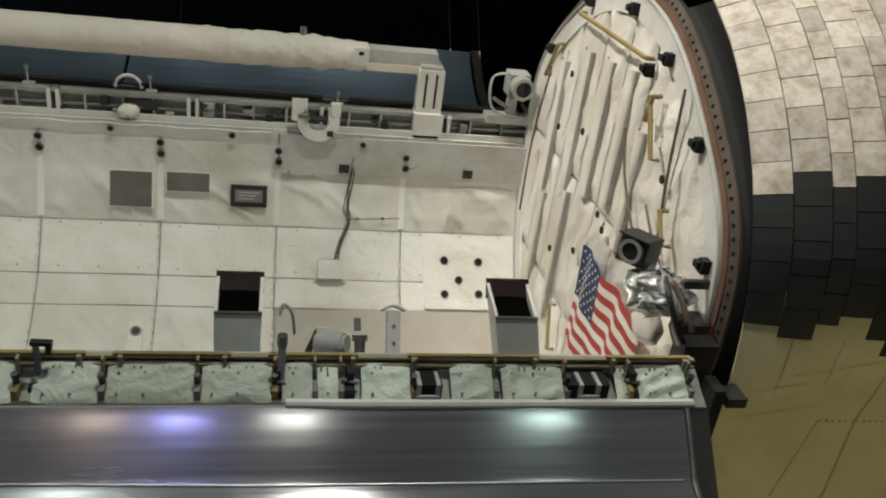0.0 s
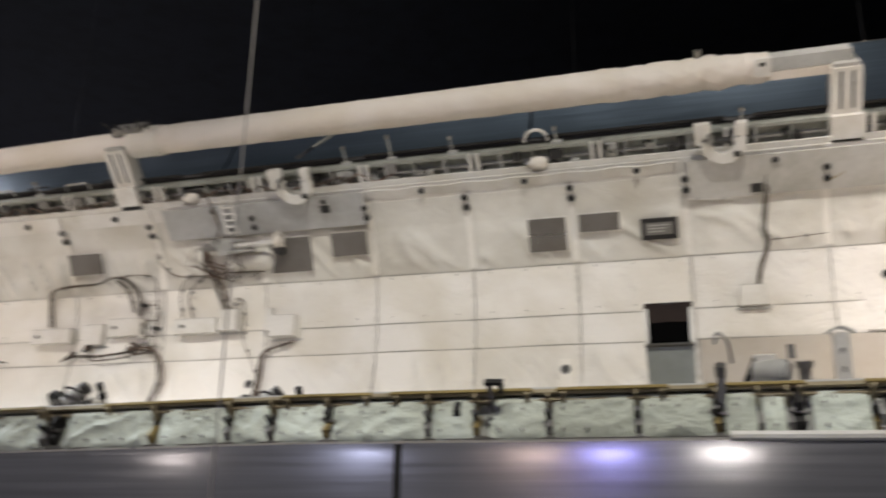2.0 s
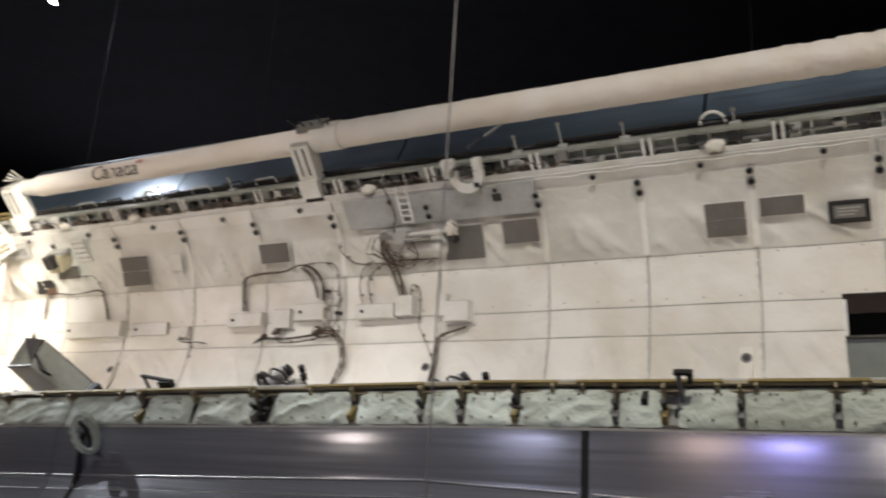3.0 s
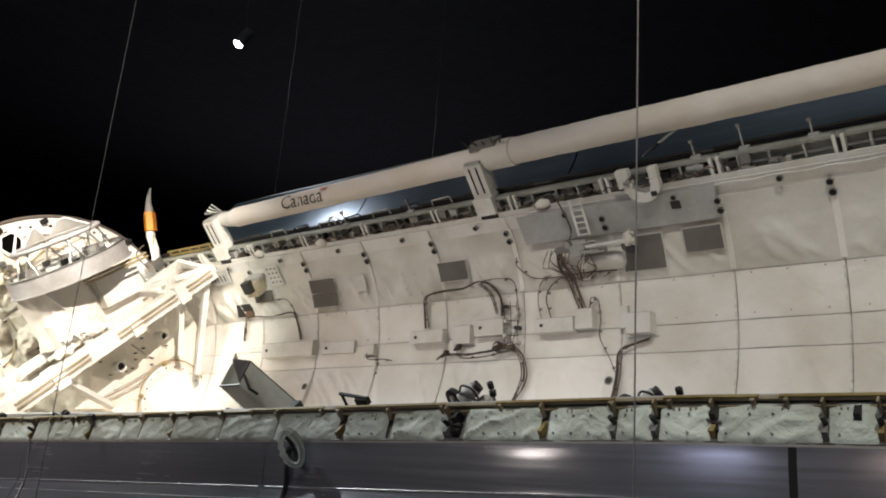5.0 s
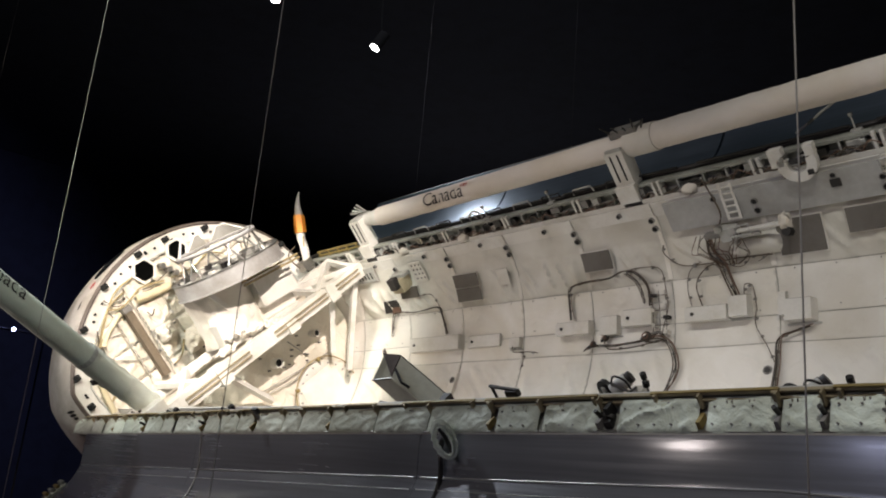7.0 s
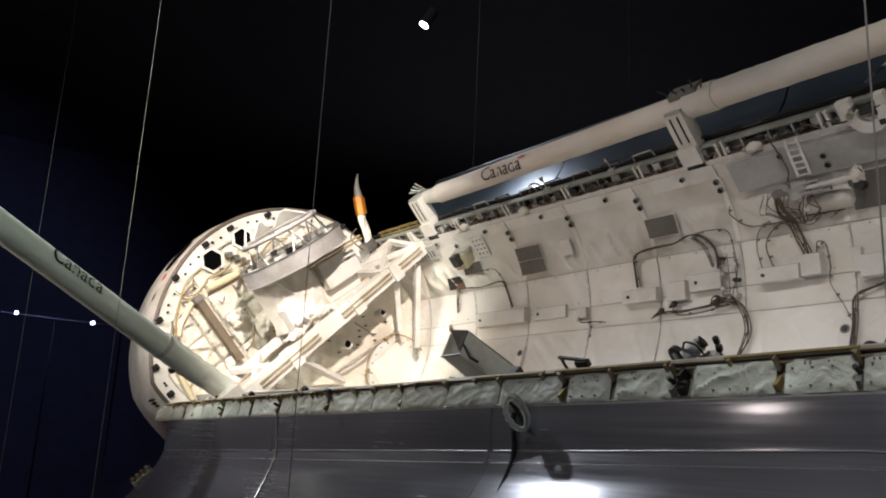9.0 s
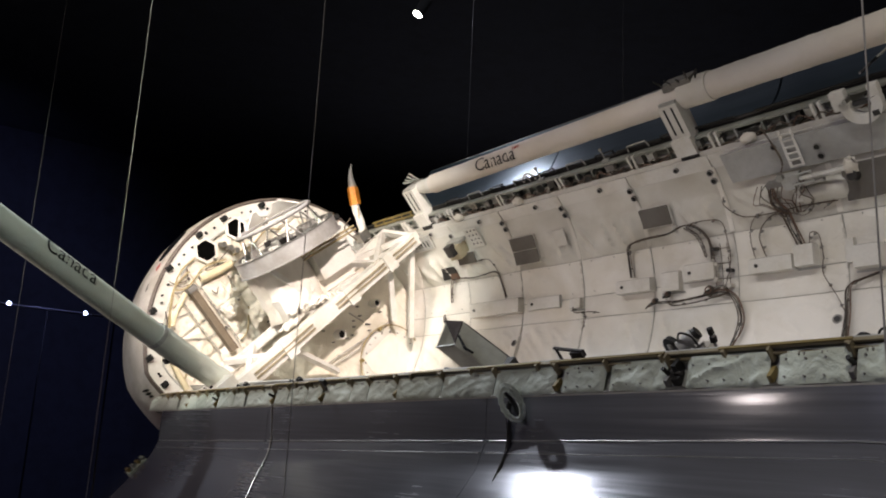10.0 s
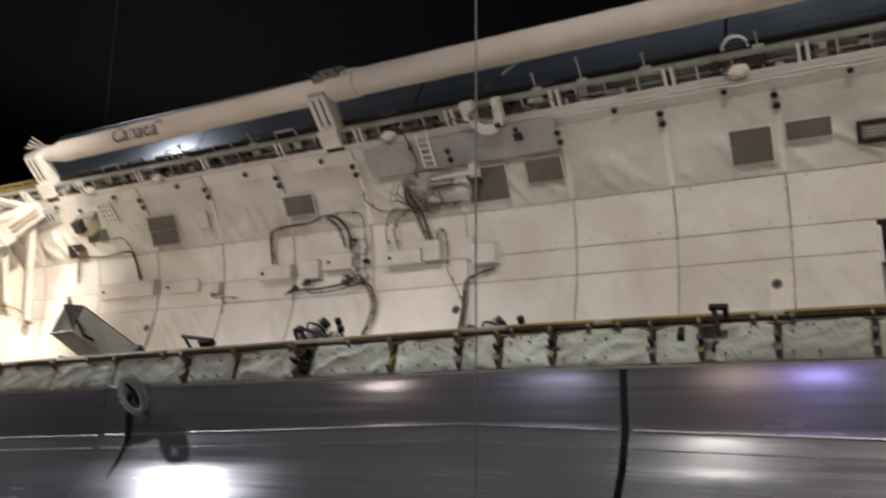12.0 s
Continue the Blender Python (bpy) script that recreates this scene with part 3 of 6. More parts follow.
for k, (x0, x1) in enumerate(pads):
    pad_here = part("blanket", sill_blanket(x0, x1, random.choice((0.018, 0.03, 0.045) if x0 > -8.1 else (0.014, 0.022)), k * 3.3), SILL_CLOTH, near_sill, smooth=True)
    for q in range(max(1, int((x1 - x0) / 0.16)) if x0 > -9 else 0):
        for w in (0.25, 0.78):
            px = x0 + 0.06 + 0.14 * q
            part("snap_stud", tube([(px, -2.79 - 0.205 * w - 0.012, 0.47 - 0.125 * w + 0.02), (px, -2.79 - 0.205 * w - 0.026, 0.47 - 0.125 * w + 0.04)], 0.008, sides=6), GREY, pad_here)
    for q in range(1, 3 if x1 - x0 > 0.3 else 2):
        px = x0 + (x1 - x0) * q / 3
        part("strap_loop", box((px - 0.022, px - 0.014, -2.84, -2.825, 0.455, 0.5), (px + 0.014, px + 0.022, -2.84, -2.825, 0.455, 0.5), (px - 0.022, px + 0.022, -2.845, -2.83, 0.45, 0.458)), SEAM, pad_here)
    part("rail_bracket", box((x1 + 0.006, x1 + 0.02, -2.85, -2.79, 0.44, 0.55)), BRASSY, near_sill)
    if x0 < -8.1 and k % 3:
        continue
    part("bracket_foot", box((x1 + 0.002, x1 + 0.034, -2.97, -2.86, 0.36, 0.42)), GREY if k % 3 else YELLOW, near_sill, bevel=0.005)
    if random.random() < 0.55:
        part("sill_bolt", tube([(x1 + 0.015, -2.88, 0.4), (x1 + 0.015, -2.92, 0.5)], 0.018, sides=8), DARK, near_sill)
for g0, g1 in ((-4.66, -4.26), (-2.60, -2.46), (-2.98, -2.92), (-0.79, -0.71), (-5.33, -5.28), (-7.46, -7.27)):
    mid = (g0 + g1) / 2
    part("dark_fitting", box((mid - 0.02, mid + 0.02, -2.9, -2.8, 0.36, 0.5), (mid - 0.035, mid + 0.03, -2.95, -2.84, 0.35, 0.41)), DARK, near_sill, bevel=0.006)
    part("fitting_pin", tube([(mid - 0.05, -2.88, 0.44), (mid + 0.05, -2.9, 0.43)], 0.014, sides=8), STEEL, near_sill)

settle(near_sill)

# ---- the near door with its radiators ----
# pale metal for the tubes that imitate highlight lines on the near door
GLINT_METAL = stuff("glint_tube_metal", (0.66, 0.66, 0.67), 0.36, 0.9, vary=0.15, bump=0)
near_door = thing("payload_bay_door", "open near bay door, silvery scuffed radiator panels in four lengths", "bay door", kind="structure")
DOOR = [(-2.9796, 0.3447), (-3.0337, 0.2973), (-3.0986, 0.2348), (-3.1746, 0.1553), (-3.2485, 0.0737), (-3.3079, 0.0061), (-3.3268, -0.0105), (-3.3484, -0.0217), (-3.411, -0.0481),
        (-3.56, -0.115), (-3.80, -0.15), (-4.15, -0.185), (-4.55, -0.215), (-5.0, -0.22), (-5.45, -0.16), (-5.7, -0.1)]
NEAR_SEAMS = (-18.2, -14.1, -9.53, -4.83, -0.42)
for x0, x1 in zip(NEAR_SEAMS, NEAR_SEAMS[1:]):
    e0, e1 = (0.025 if x == -4.83 else 0.004 for x in (x0, x1))

    def door_at(u, v):
        k = v * (len(DOOR) - 1)
        i = min(int(k), len(DOOR) - 2)
        a, h = (DOOR[i][j] + (DOOR[i + 1][j] - DOOR[i][j]) * (k - i) for j in (0, 1))
        return (x0 + e0 + (x1 - x0 - e0 - e1) * u, a, h)
    panel = part("radiator_panel", sheet(door_at, 6, 45, thick=-0.03), RADIATOR, near_door, smooth=True)
    # two thin tubes added to draw the lamps' highlights along the bend
    part("crease_strip", tube([(x0 + 0.05, -3.331, 0.004), (x1 - 0.05, -3.331, 0.004)], 0.009, sides=8), GLINT_METAL, panel, "added bright tube imitating the highlight along the crease", smooth=True)
    part("second_strip", tube([(x0 + 0.05, -3.44, -0.047), (x1 - 0.05, -3.44, -0.047)], 0.005, sides=6), GLINT_METAL, panel, smooth=True)
    part("hinge_strip", bar((x0 + 0.02, -2.985, 0.352), (x1 - 0.02, -2.985, 0.352), 0.03, 0.012), STEEL, near_door)
for x in NEAR_SEAMS[1:4]:
    wide = 0.06 if x == -4.83 else 0.012
    part("seam_gap", sheet(lambda u, v: (x - wide / 2 + wide * u, -3.0 - 0.42 * v, 0.33 - 0.44 * v), 1, 8, thick=0.01), BLACK, near_door)
part("end_frame", tube(bent([(-0.40, a, h + 0.015) for a, h in DOOR], 2), 0.02, sides=6), STEEL, near_door)
part("end_flange", sheet(lambda u, v: (-0.37 + 0.14 * u, -2.95 - 0.5 * v - 0.02 * u, 0.30 - 0.5 * v), 1, 6, thick=0.02), DARK, near_door)
part("round_dimple", disc_ring(0.002, 0.03, -0.004, 0.004, sides=16), GREYWHITE, near_door).matrix_basis = pose(-1.78, -3.175, 0.155, 0, 55, 90)
for x, v in ((-0.6, 0.3), (-0.75, 0.2), (-0.62, 0.12)):
    part("scratch", box((x, x + 0.22, -3.09 - v * 0.1, -3.085 - v * 0.1, 0.2 - v * 0.1, 0.235 - v * 0.1)), STEEL, near_door)

settle(near_door, True)

# ---- the aft bulkhead ----
def aft_r(deg):
    """The bulkhead's rim: round, with full shoulders at both sills."""
    return 2.35 + 0.18 * math.exp(-((deg - 155) / 17) ** 2) + 0.18 * math.exp(-((deg - 25) / 17) ** 2)


aft = tagged(part("wall_aft_bulkhead", disc_ring(0.002, 2.36, 0.05, 0.2, sides=64), LINER), "round aft bulkhead covered in crumpled white blankets", "bulkhead", kind="structure")
aft.matrix_world = ROLL
random.seed(3)
edges = (-2.28, -1.3, -0.55, 0.0, 0.58, 1.17, 1.72, 2.28)
rows = (-2.3, -1.0, 0.35, 2.3)
for a0, a1 in zip(edges, edges[1:]):
    for h0, h1 in zip(rows, rows[1:]):
        if min(math.hypot(a, h) for a in (a0, a1) for h in (h0, h1)) > 2.2:
            continue
        seed = random.uniform(0, 50)

        def pad(u, v):
            a, h = a0 + 0.01 + (a1 - a0 - 0.02) * u, h0 + 0.01 + (h1 - h0 - 0.02) * v
            r = math.hypot(a, h)
            most = aft_r(math.degrees(math.atan2(h, a))) - 0.2
            if r > most:
                a, h = a * most / r, h * most / r
            edge = min(1, 9 * min(u, 1 - u)) * min(1, 11 * min(v, 1 - v))
            return (0.04 - 0.02 - edge * (0.02 + 0.028 * max(0.0, 1 - 2.6 * abs(noise.noise(Vector((a * 3 + h, h * 1.6, seed))))) ** 2 + 0.012 * noise.noise(Vector((a * 9, h * 5, seed)))), a, h)
        part("blanket", sheet(pad, 24, 28), CRUMPLED, aft, smooth=True)
for a, h0, h1, w in ((0.27, 0.35, 1.68, 0.13), (-0.26, 0.5, 1.75, 0.11), (0.85, 0.1, 1.62, 0.13), (1.48, -0.1, 1.35, 0.1), (-0.7, 0.25, 1.35, 0.08), (0.7, -1.3, 0.2, 0.07), (1.35, -1.2, -0.1, 0.06)):
    part("rib", sheet(lambda u, v: (-0.02 - 0.042 * max(0.0, math.sin(math.pi * u)) ** 0.2 - 0.01 * noise.noise(Vector((u * 2, v * 7, a * 5))), a + w * (1.5 * u - 0.75) + 0.006 * math.sin(5 * v + a), h0 + (h1 - h0) * v), 8, 24), CRUMPLED, aft, smooth=True)
    # dark strip along the rib's edge, standing in for the shade in its groove
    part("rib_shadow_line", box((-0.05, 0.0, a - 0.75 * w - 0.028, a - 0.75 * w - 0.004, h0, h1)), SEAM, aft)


def aft_ring(name, o0, o1, x0, x1, material, label="", d0=-110.0, d1=250.0):
    """A flat or flaring band along the bulkhead's rim, between two offsets and two stations."""
    def place(u, v):
        w = d0 + (d1 - d0) * u
        r = aft_r(w) + o0 + (o1 - o0) * v
        return (x0 + (x1 - x0) * v, r * math.cos(radians(w)), r * math.sin(radians(w)))
    return part(name, sheet(place, 120, 2, thick=0.03), material, aft, label, smooth=True)


aft_ring("white_rim", -0.22, -0.004, -0.01, -0.01, WHITE)
aft_ring("rim_edge", -0.02, -0.004, -0.03, -0.03, GREYWHITE)
aft_ring("seal_ring", 0.0, 0.05, 0.0, 0.01, BROWN, "copper-brown seal ring")
aft_ring("bolt_ring", 0.052, 0.125, 0.02, 0.05, stuff("worn_brown_grey", (0.10, 0.075, 0.06), 0.6, vary=0.4))
aft_ring("black_gasket", 0.1, 0.2, 0.07, 0.3, BLACK, "wide black rubber gasket", 107.0, 232.0)
aft_ring("rim_backing", 0.0, 0.1, 0.1, 0.1, DARK)
for k in range(44):
    w = radians(100 + 88 * k / 43)
    r = aft_r(100 + 88 * k / 43) + 0.085
    part("bolt", box((0.008, 0.03, -0.009, 0.009, -0.012, 0.012)), BLACK, aft).matrix_basis = pose(0, r * math.cos(w), r * math.sin(w))
for a, h in ((-0.05, 2.2), (-0.9, 2.0), (-1.69, 1.6), (-2.2, 0.9), (-0.6, 1.83), (1.0, 2.05), (1.9, 1.35), (-2.3, 0.2)):
    part("black_clip", box((-0.09, 0.0, a - 0.04, a + 0.035, h - 0.05, h + 0.05), (-0.12, -0.05, a - 0.015, a + 0.05, h - 0.02, h + 0.03)), BLACK, aft, bevel=0.012)
for a, h in ((-0.28, 0.38), (0.74, -0.51), (-1.31, 1.17), (-0.45, 0.3), (1.2, 0.7), (0.5, 0.9), (0.1, -0.2), (1.1, 1.3)):
    part("dark_hole", disc_ring(0.002, 0.035, -0.075, -0.06, sides=12), BLACK, aft).matrix_basis = pose(0, a, h)
rails = (((1.04, 1.92), (-0.667, 1.94)), ((-0.9, 1.70), (-1.16, 1.27)), ((-1.52, 1.0), (-1.68, 0.78)), ((0.25, -0.92), (0.07, -1.36)), ((1.5, 1.5), (1.75, 1.1)), ((-0.95, 1.72), (-0.9, 1.5)))
for (a0, h0), (a1, h1) in rails:
    part("yellow_handrail", tube([(-0.06, a0, h0), (-0.13, a0, h0), (-0.13, a1, h1), (-0.06, a1, h1)], 0.02, sides=8), YELLOW, aft, "yellow handrail")
for p, q in (((-1.35, 1.9), (-1.75, 0.2)), ((-0.5, 1.3), (-1.1, 0.6)), ((1.7, 1.2), (1.9, -0.6)), ((-1.2, 0.9), (-2.0, 0.5))):
    part("cable", tube(bent([(-0.09, *p), (-0.11, (p[0] + q[0]) / 2 + 0.05, (p[1] + q[1]) / 2), (-0.09, *q)], 6), 0.012, sides=5), CABLE, aft)

# ---- the tail: flared skin of tiles behind the aft bulkhead ----
tail = thing("tail_body", "tail of the orbiter with worn white and black tiles over cream felt", "tail", kind="structure")


def tail_at(x, deg, lift=0.0):
    """The tail's skin: it swells behind the bulkhead, and drops straight below the sill."""
    r = 2.66 + 0.55 * (1 - math.exp(-x / 0.9)) * min(1, max(0.15, (185 - deg) / 30)) + lift
    if deg <= 180:
        return Vector((x, r * math.cos(radians(deg)), r * math.sin(radians(deg))))
    return Vector((x, -r, -r * math.tan(radians(deg - 180))))


part("backing", sheet(lambda u, v: tail_at(0.12 + 4.6 * u, 50 + 172 * v, -0.03), 20, 60, thick=0.02), JOINT, tail, smooth=True)
random.seed(8)
STEP = 4.5
WIDTHS = (0.225, 0.225, 0.14, 0.21, 0.14, 0.225, 0.225, 0.2, 0.225, 0.225, 0.225, 0.225)
for col in range(12):
    TILE, x = WIDTHS[col], 0.09 + sum(WIDTHS[:col])
    shift = (0.0, 1.6, -0.8, 2.3, 0.9, -1.2, 1.9, 0.3, 2.8, -0.5, 1.2, 0.4)[col]
    white_end = 145 + (0.8, -0.4, 1.6, 0.9)[col % 4]
    black_end = 165 + (-1.0, 1.2, 0.0, -1.6)[col % 4]
    deg = 84.0 + shift
    while deg + STEP / 2 < black_end:
        here = TILE_WHITE if deg + STEP / 2 < white_end else TILE_BLACK
        up = random.uniform(0, 0.006)
        part("tile", sheet(lambda u, v: tail_at(x + 0.003 + (TILE - 0.006) * u, min(174, deg + 0.06 + (STEP - 0.12) * v), up), 2, 2, thick=0.03), here, tail)
        deg += STEP
part("felt_side", sheet(lambda u, v: tail_at(0.1 + 4.4 * u, 160 + 58 * v, -0.005), 18, 40, thick=-0.02), FELT, tail, smooth=True)
for x, d0 in ((0.14, 176.5), (0.5, 172.5), (0.95, 170.0), (0.3, 180.5)):
    part("panel_line", sheet(lambda u, v: tail_at(x + 0.5 * u, d0 - 3 * u + 0.12 * v, 0.012), 8, 1), SEAM, tail)
for x, d0, d1 in ((1.15, 172, 215), (0.42, 165, 176), (0.75, 166, 174), (2.2, 172, 215)):
    part("panel_line", sheet(lambda u, v: tail_at(x + 0.008 * u, d0 + (d1 - d0) * v, 0.012), 1, 12), SEAM, tail)
for k in range(34):
    w = 181 + 20 * k / 33
    p = tail_at(0.86 - 0.006 * k, w, 0.008)
    part("rivet", tube([p, p + Vector((0, -0.008, 0))], 0.008, sides=6), SEAM, tail)
for k in range(18):
    p = tail_at(0.88 + 0.05 * k, 181, 0.008)
    part("rivet", tube([p, p + Vector((0, -0.008, 0))], 0.008, sides=6), SEAM, tail)
part("dark_block", box((0.0, 0.14, -2.86, -2.7, 0.18, 0.25)), DARK, tail, bevel=0.01)
part("black_seal_post", box((-0.1, -0.02, -2.84, -2.66, -1.2, 0.3)), BLACK, tail, bevel=0.02)
part("fin_root", box((1.2, 4.5, -0.25, 0.3, 2.9, 3.6)), TILE_WHITE, tail, bevel=0.05)

# ---- the forward bulkhead and the cabin behind it ----
def fore_r(w):
    """The forward bulkhead's rim at an angle in radians: round above, with a full shoulder at the near sill."""
    deg = (math.degrees(w) + 90) % 360 - 90
    if deg < 0:
        return 2.47
    if deg < 60:
        return 2.34 + 0.13 * ((60 - deg) / 60) ** 1.2
    if deg < 165:
        return 2.34 + 0.69 * ((deg - 60) / 105) ** 1.9
    return max(2.4, 3.03 - 0.0125 * (deg - 165))


def cabin_r(deg):
    if deg < 60:
        return 2.34
    return 2.34 + 0.78 * (min(deg, 172.0) - 60) ** 1.7 / 110 ** 1.7 - 0.7 * max(0.0, (deg - 196) / 74) ** 0.8


fore = thing("wall_forward_bulkhead", "forward bulkhead with cream blankets, two dark windows and black clips round its rim", "bulkhead", kind="structure")


def fore_ring(o0, o1, x0, x1, material, name, label="", n=120, thick=0.03):
    def place(u, v):
        w = radians(-89 + 358 * u)
        r = max(0.01, fore_r(w) + o0 + (o1 - o0) * v)
        return (x0 + (x1 - x0) * v, r * math.cos(w), r * math.sin(w))
    return part(name, sheet(place, n, 2, thick=thick), material, fore, label, smooth=True)


fore_ring(-3.0, -0.2, -18.62, -18.62, FORE_CLOTH, "back_panel")
fore_ring(-0.33, -0.03, -18.57, -18.53, WHITE, "white_rim")
fore_ring(-0.345, -0.325, -18.52, -18.52, GREYWHITE, "rim_lip")
fore_ring(-0.03, 0.012, -18.5, -18.56, RIM, "seal_ring", "grey-brown seal ring")
random.seed(5)
edges, rows = (-2.62, -2.05, -1.62, -1.17, -0.58, 0.05, 0.75, 1.4, 2.1), (-0.25, 0.3, 0.9, 1.45, 2.0)
for a0, a1 in zip(edges, edges[1:]):
    for h0, h1 in zip(rows, rows[1:]):
        seed = random.uniform(0, 50)

        def fore_pad(u, v):
            a, h = a0 + 0.008 + (a1 - a0 - 0.016) * u, h0 + 0.008 + (h1 - h0 - 0.016) * v
            most = fore_r(math.atan2(h, a)) - 0.32
            r = math.hypot(a, h)
            if r > most:
                a, h = a * most / r, h * most / r
            edge = min(1, 10 * min(u, 1 - u)) * min(1, 10 * min(v, 1 - v))
            return (-18.57 + edge * (0.02 + 0.05 * abs(noise.noise(Vector((a * 4, h * 3, seed)))) + 0.025 * noise.noise(Vector((a * 11, h * 9, seed)))), a, h)
        part("blanket", sheet(fore_pad, 22, 22), FORE_CLOTH, fore, smooth=True)


def on_fore(points, r, material, name, x=-18.46, sides=7):
    part(name, tube(bent([(x, *p) for p in points], 6), r, sides=sides), material, fore, smooth=True)


# stitched seams between the blankets
for p, q in (((-1.62, 1.62), (-1.6, 0.2)), ((-1.17, 1.46), (-1.15, 0.2)), ((-1.15, 0.93), (-0.56, 0.89)), ((-2.05, 0.9), (-1.6, 0.6)), ((-1.6, 0.62), (-1.15, 0.55)), ((-2.0, 1.3), (-1.6, 1.2))):
    stitches = bmesh.new()
    for k in range(13):
        c, d = Vector((-18.5, *p)).lerp(Vector((-18.5, *q)), k / 13), Vector((-18.5, *p)).lerp(Vector((-18.5, *q)), (k + 0.72) / 13)
        bar(c, d, 0.014, 0.03, stitches, up=(1, 0, 0))
    part("stitched_seam", stitches, SEAM, fore)
for a, h, r in ((-0.68, 1.97, 0.21), (0.09, 1.985, 0.2)):
    w = part("window", tube([(-18.6, a, h), (-18.47, a, h)], r, sides=6), VOID, fore, "dark six-sided window")
    part("window_frame", disc_ring(r - 0.005, r + 0.045, -18.52, -18.46, sides=6, c=(a, h)), LINER, w, bevel=0.008)
for deg, inset in ((24, 0.05), (45, 0.06), (68, 0.11), (90, 0.13), (105, 0.11), (125, 0.06), (143, 0.06), (160, 0.07), (171, 0.14)):
    w = radians(deg)
    a, h = (fore_r(w) - inset) * math.cos(w), (fore_r(w) - inset) * math.sin(w)
    part("black_clip", box((-18.54, -18.44, a - 0.055, a + 0.055, h - 0.05, h + 0.05), (-18.46, -18.4, a - 0.03, a + 0.045, h - 0.025, h + 0.035)), BLACK, fore, bevel=0.018)
    for k in (-1, 1, 2):
        p = radians(deg + 5 * k + 1.5)
        r = fore_r(p) - 0.16 - 0.03 * (k % 2)
        part("dark_hole", disc_ring(0.002, 0.022, -18.54, -18.5, sides=8, c=(r * math.cos(p), r * math.sin(p))), BLACK, fore)
part("brown_channel", box((-18.5, -18.36, -1.45, -1.31, 0.14, 1.56), (-18.37, -18.34, -1.45, -1.43, 0.14, 1.56), (-18.37, -18.34, -1.33, -1.31, 0.14, 1.56)), stuff("dusty_brown", (0.2, 0.155, 0.11), 0.7), fore, "dull brown upright channel")
part("channel_head", box((-18.5, -18.33, -1.47, -1.29, 1.5, 1.6)), GREY, fore, bevel=0.02)
ROLL_CLOTH = cloth("cream_wrap", (0.66, 0.58, 0.40), 0.6, 5.0)
on_fore(((-1.1, 1.6), (-0.77, 1.53), (-0.4, 1.49)), 0.075, ROLL_CLOTH, "wrapped_roll", sides=10)
on_fore(((-2.05, 1.2), (-1.9, 1.34), (-1.75, 1.42), (-1.5, 1.54)), 0.05, ROLL_CLOTH, "wrapped_roll", sides=9)
on_fore(((-2.42, 0.78), (-2.48, 0.45), (-2.52, 0.12)), 0.055, ROLL_CLOTH, "wrapped_roll", sides=9)
for pts in (((-2.16, 1.15), (-1.9, 1.47), (-1.4, 1.9), (-0.95, 1.98)), ((-2.3, 0.95), (-2.0, 1.38), (-1.62, 1.74), (-1.2, 1.84)), ((-1.62, 1.7), (-1.45, 1.62), (-1.2, 1.66), (-0.9, 1.74), (-0.45, 1.62)),
            ((-2.45, 0.3), (-2.2, 0.5), (-2.05, 0.95)), ((-0.3, 1.6), (0.2, 1.55), (0.6, 1.62), (0.9, 1.45)), ((-1.12, 0.2), (-0.9, 0.28), (-0.62, 0.62))):
    on_fore(pts, 0.017, TAN_CABLE, "tan_pipe")
for pts in (((-1.62, 1.9), (-1.5, 1.7), (-1.3, 1.62), (-1.24, 1.5)), ((-2.3, 1.15), (-2.1, 1.3), (-2.0, 1.5)), ((-1.5, 1.78), (-1.32, 1.74), (-1.2, 1.9)), ((-0.9, 1.7), (-0.7, 1.66), (-0.3, 1.74)), ((-2.5, 0.6), (-2.3, 0.75), (-2.2, 0.7)),
            ((-1.05, 1.3), (-1.0, 1.2), (-0.9, 1.28)), ((-2.3, 0.2), (-2.1, 0.15), (-1.9, 0.22))):
    on_fore(pts, 0.011, CABLE, "thin_cable", sides=5)
for k in range(46):
    a, h = random.uniform(-2.35, 0.9), random.uniform(0.1, 1.85)
    if math.hypot(a, h) < fore_r(math.atan2(h, a)) - 0.4:
        part("small_fitting", box((-18.52, -18.44 - random.uniform(0, 0.04), a, a + random.uniform(0.02, 0.055), h, h + random.uniform(0.02, 0.055))), random.choice((GREY, DARK, STEEL, WHITE, DARK)), fore, bevel=0.005)
for a, h in ((-0.28, 1.78), (-0.2, 1.66), (-0.36, 1.9)):
    part("latch_barrel", tube([(-18.5, a, h), (-18.34, a, h - 0.02)], 0.055, sides=12), STEEL, fore, smooth=True)
for a0, a1, h0, h1 in ((-1.1, -0.75, 0.62, 0.95), (-0.75, -0.3, 0.15, 0.6)):
    part("wrapped_bag", sheet(lambda u, v: (-18.5 + 0.2 * math.sin(math.pi * u) ** 0.4 * math.sin(math.pi * v) ** 0.4 + crumple((u * 3 + a0 * 9, v * 3, h0), 2, 0.06), a0 + (a1 - a0) * u, h0 + (h1 - h0) * v), 16, 16), FORE_CLOTH, fore, smooth=True)
for a, h, r in ((0.115, -0.7, 0.1), (1.15, -0.7, 0.08)):
    part("round_port", disc_ring(r * 0.75, r, -17.5, -17.28, sides=18, c=(a, h)), WHITE, fore)
    part("port_hole", disc_ring(0.002, r * 0.76, -17.36, -17.32, sides=18, c=(a, h)), BLACK, fore)

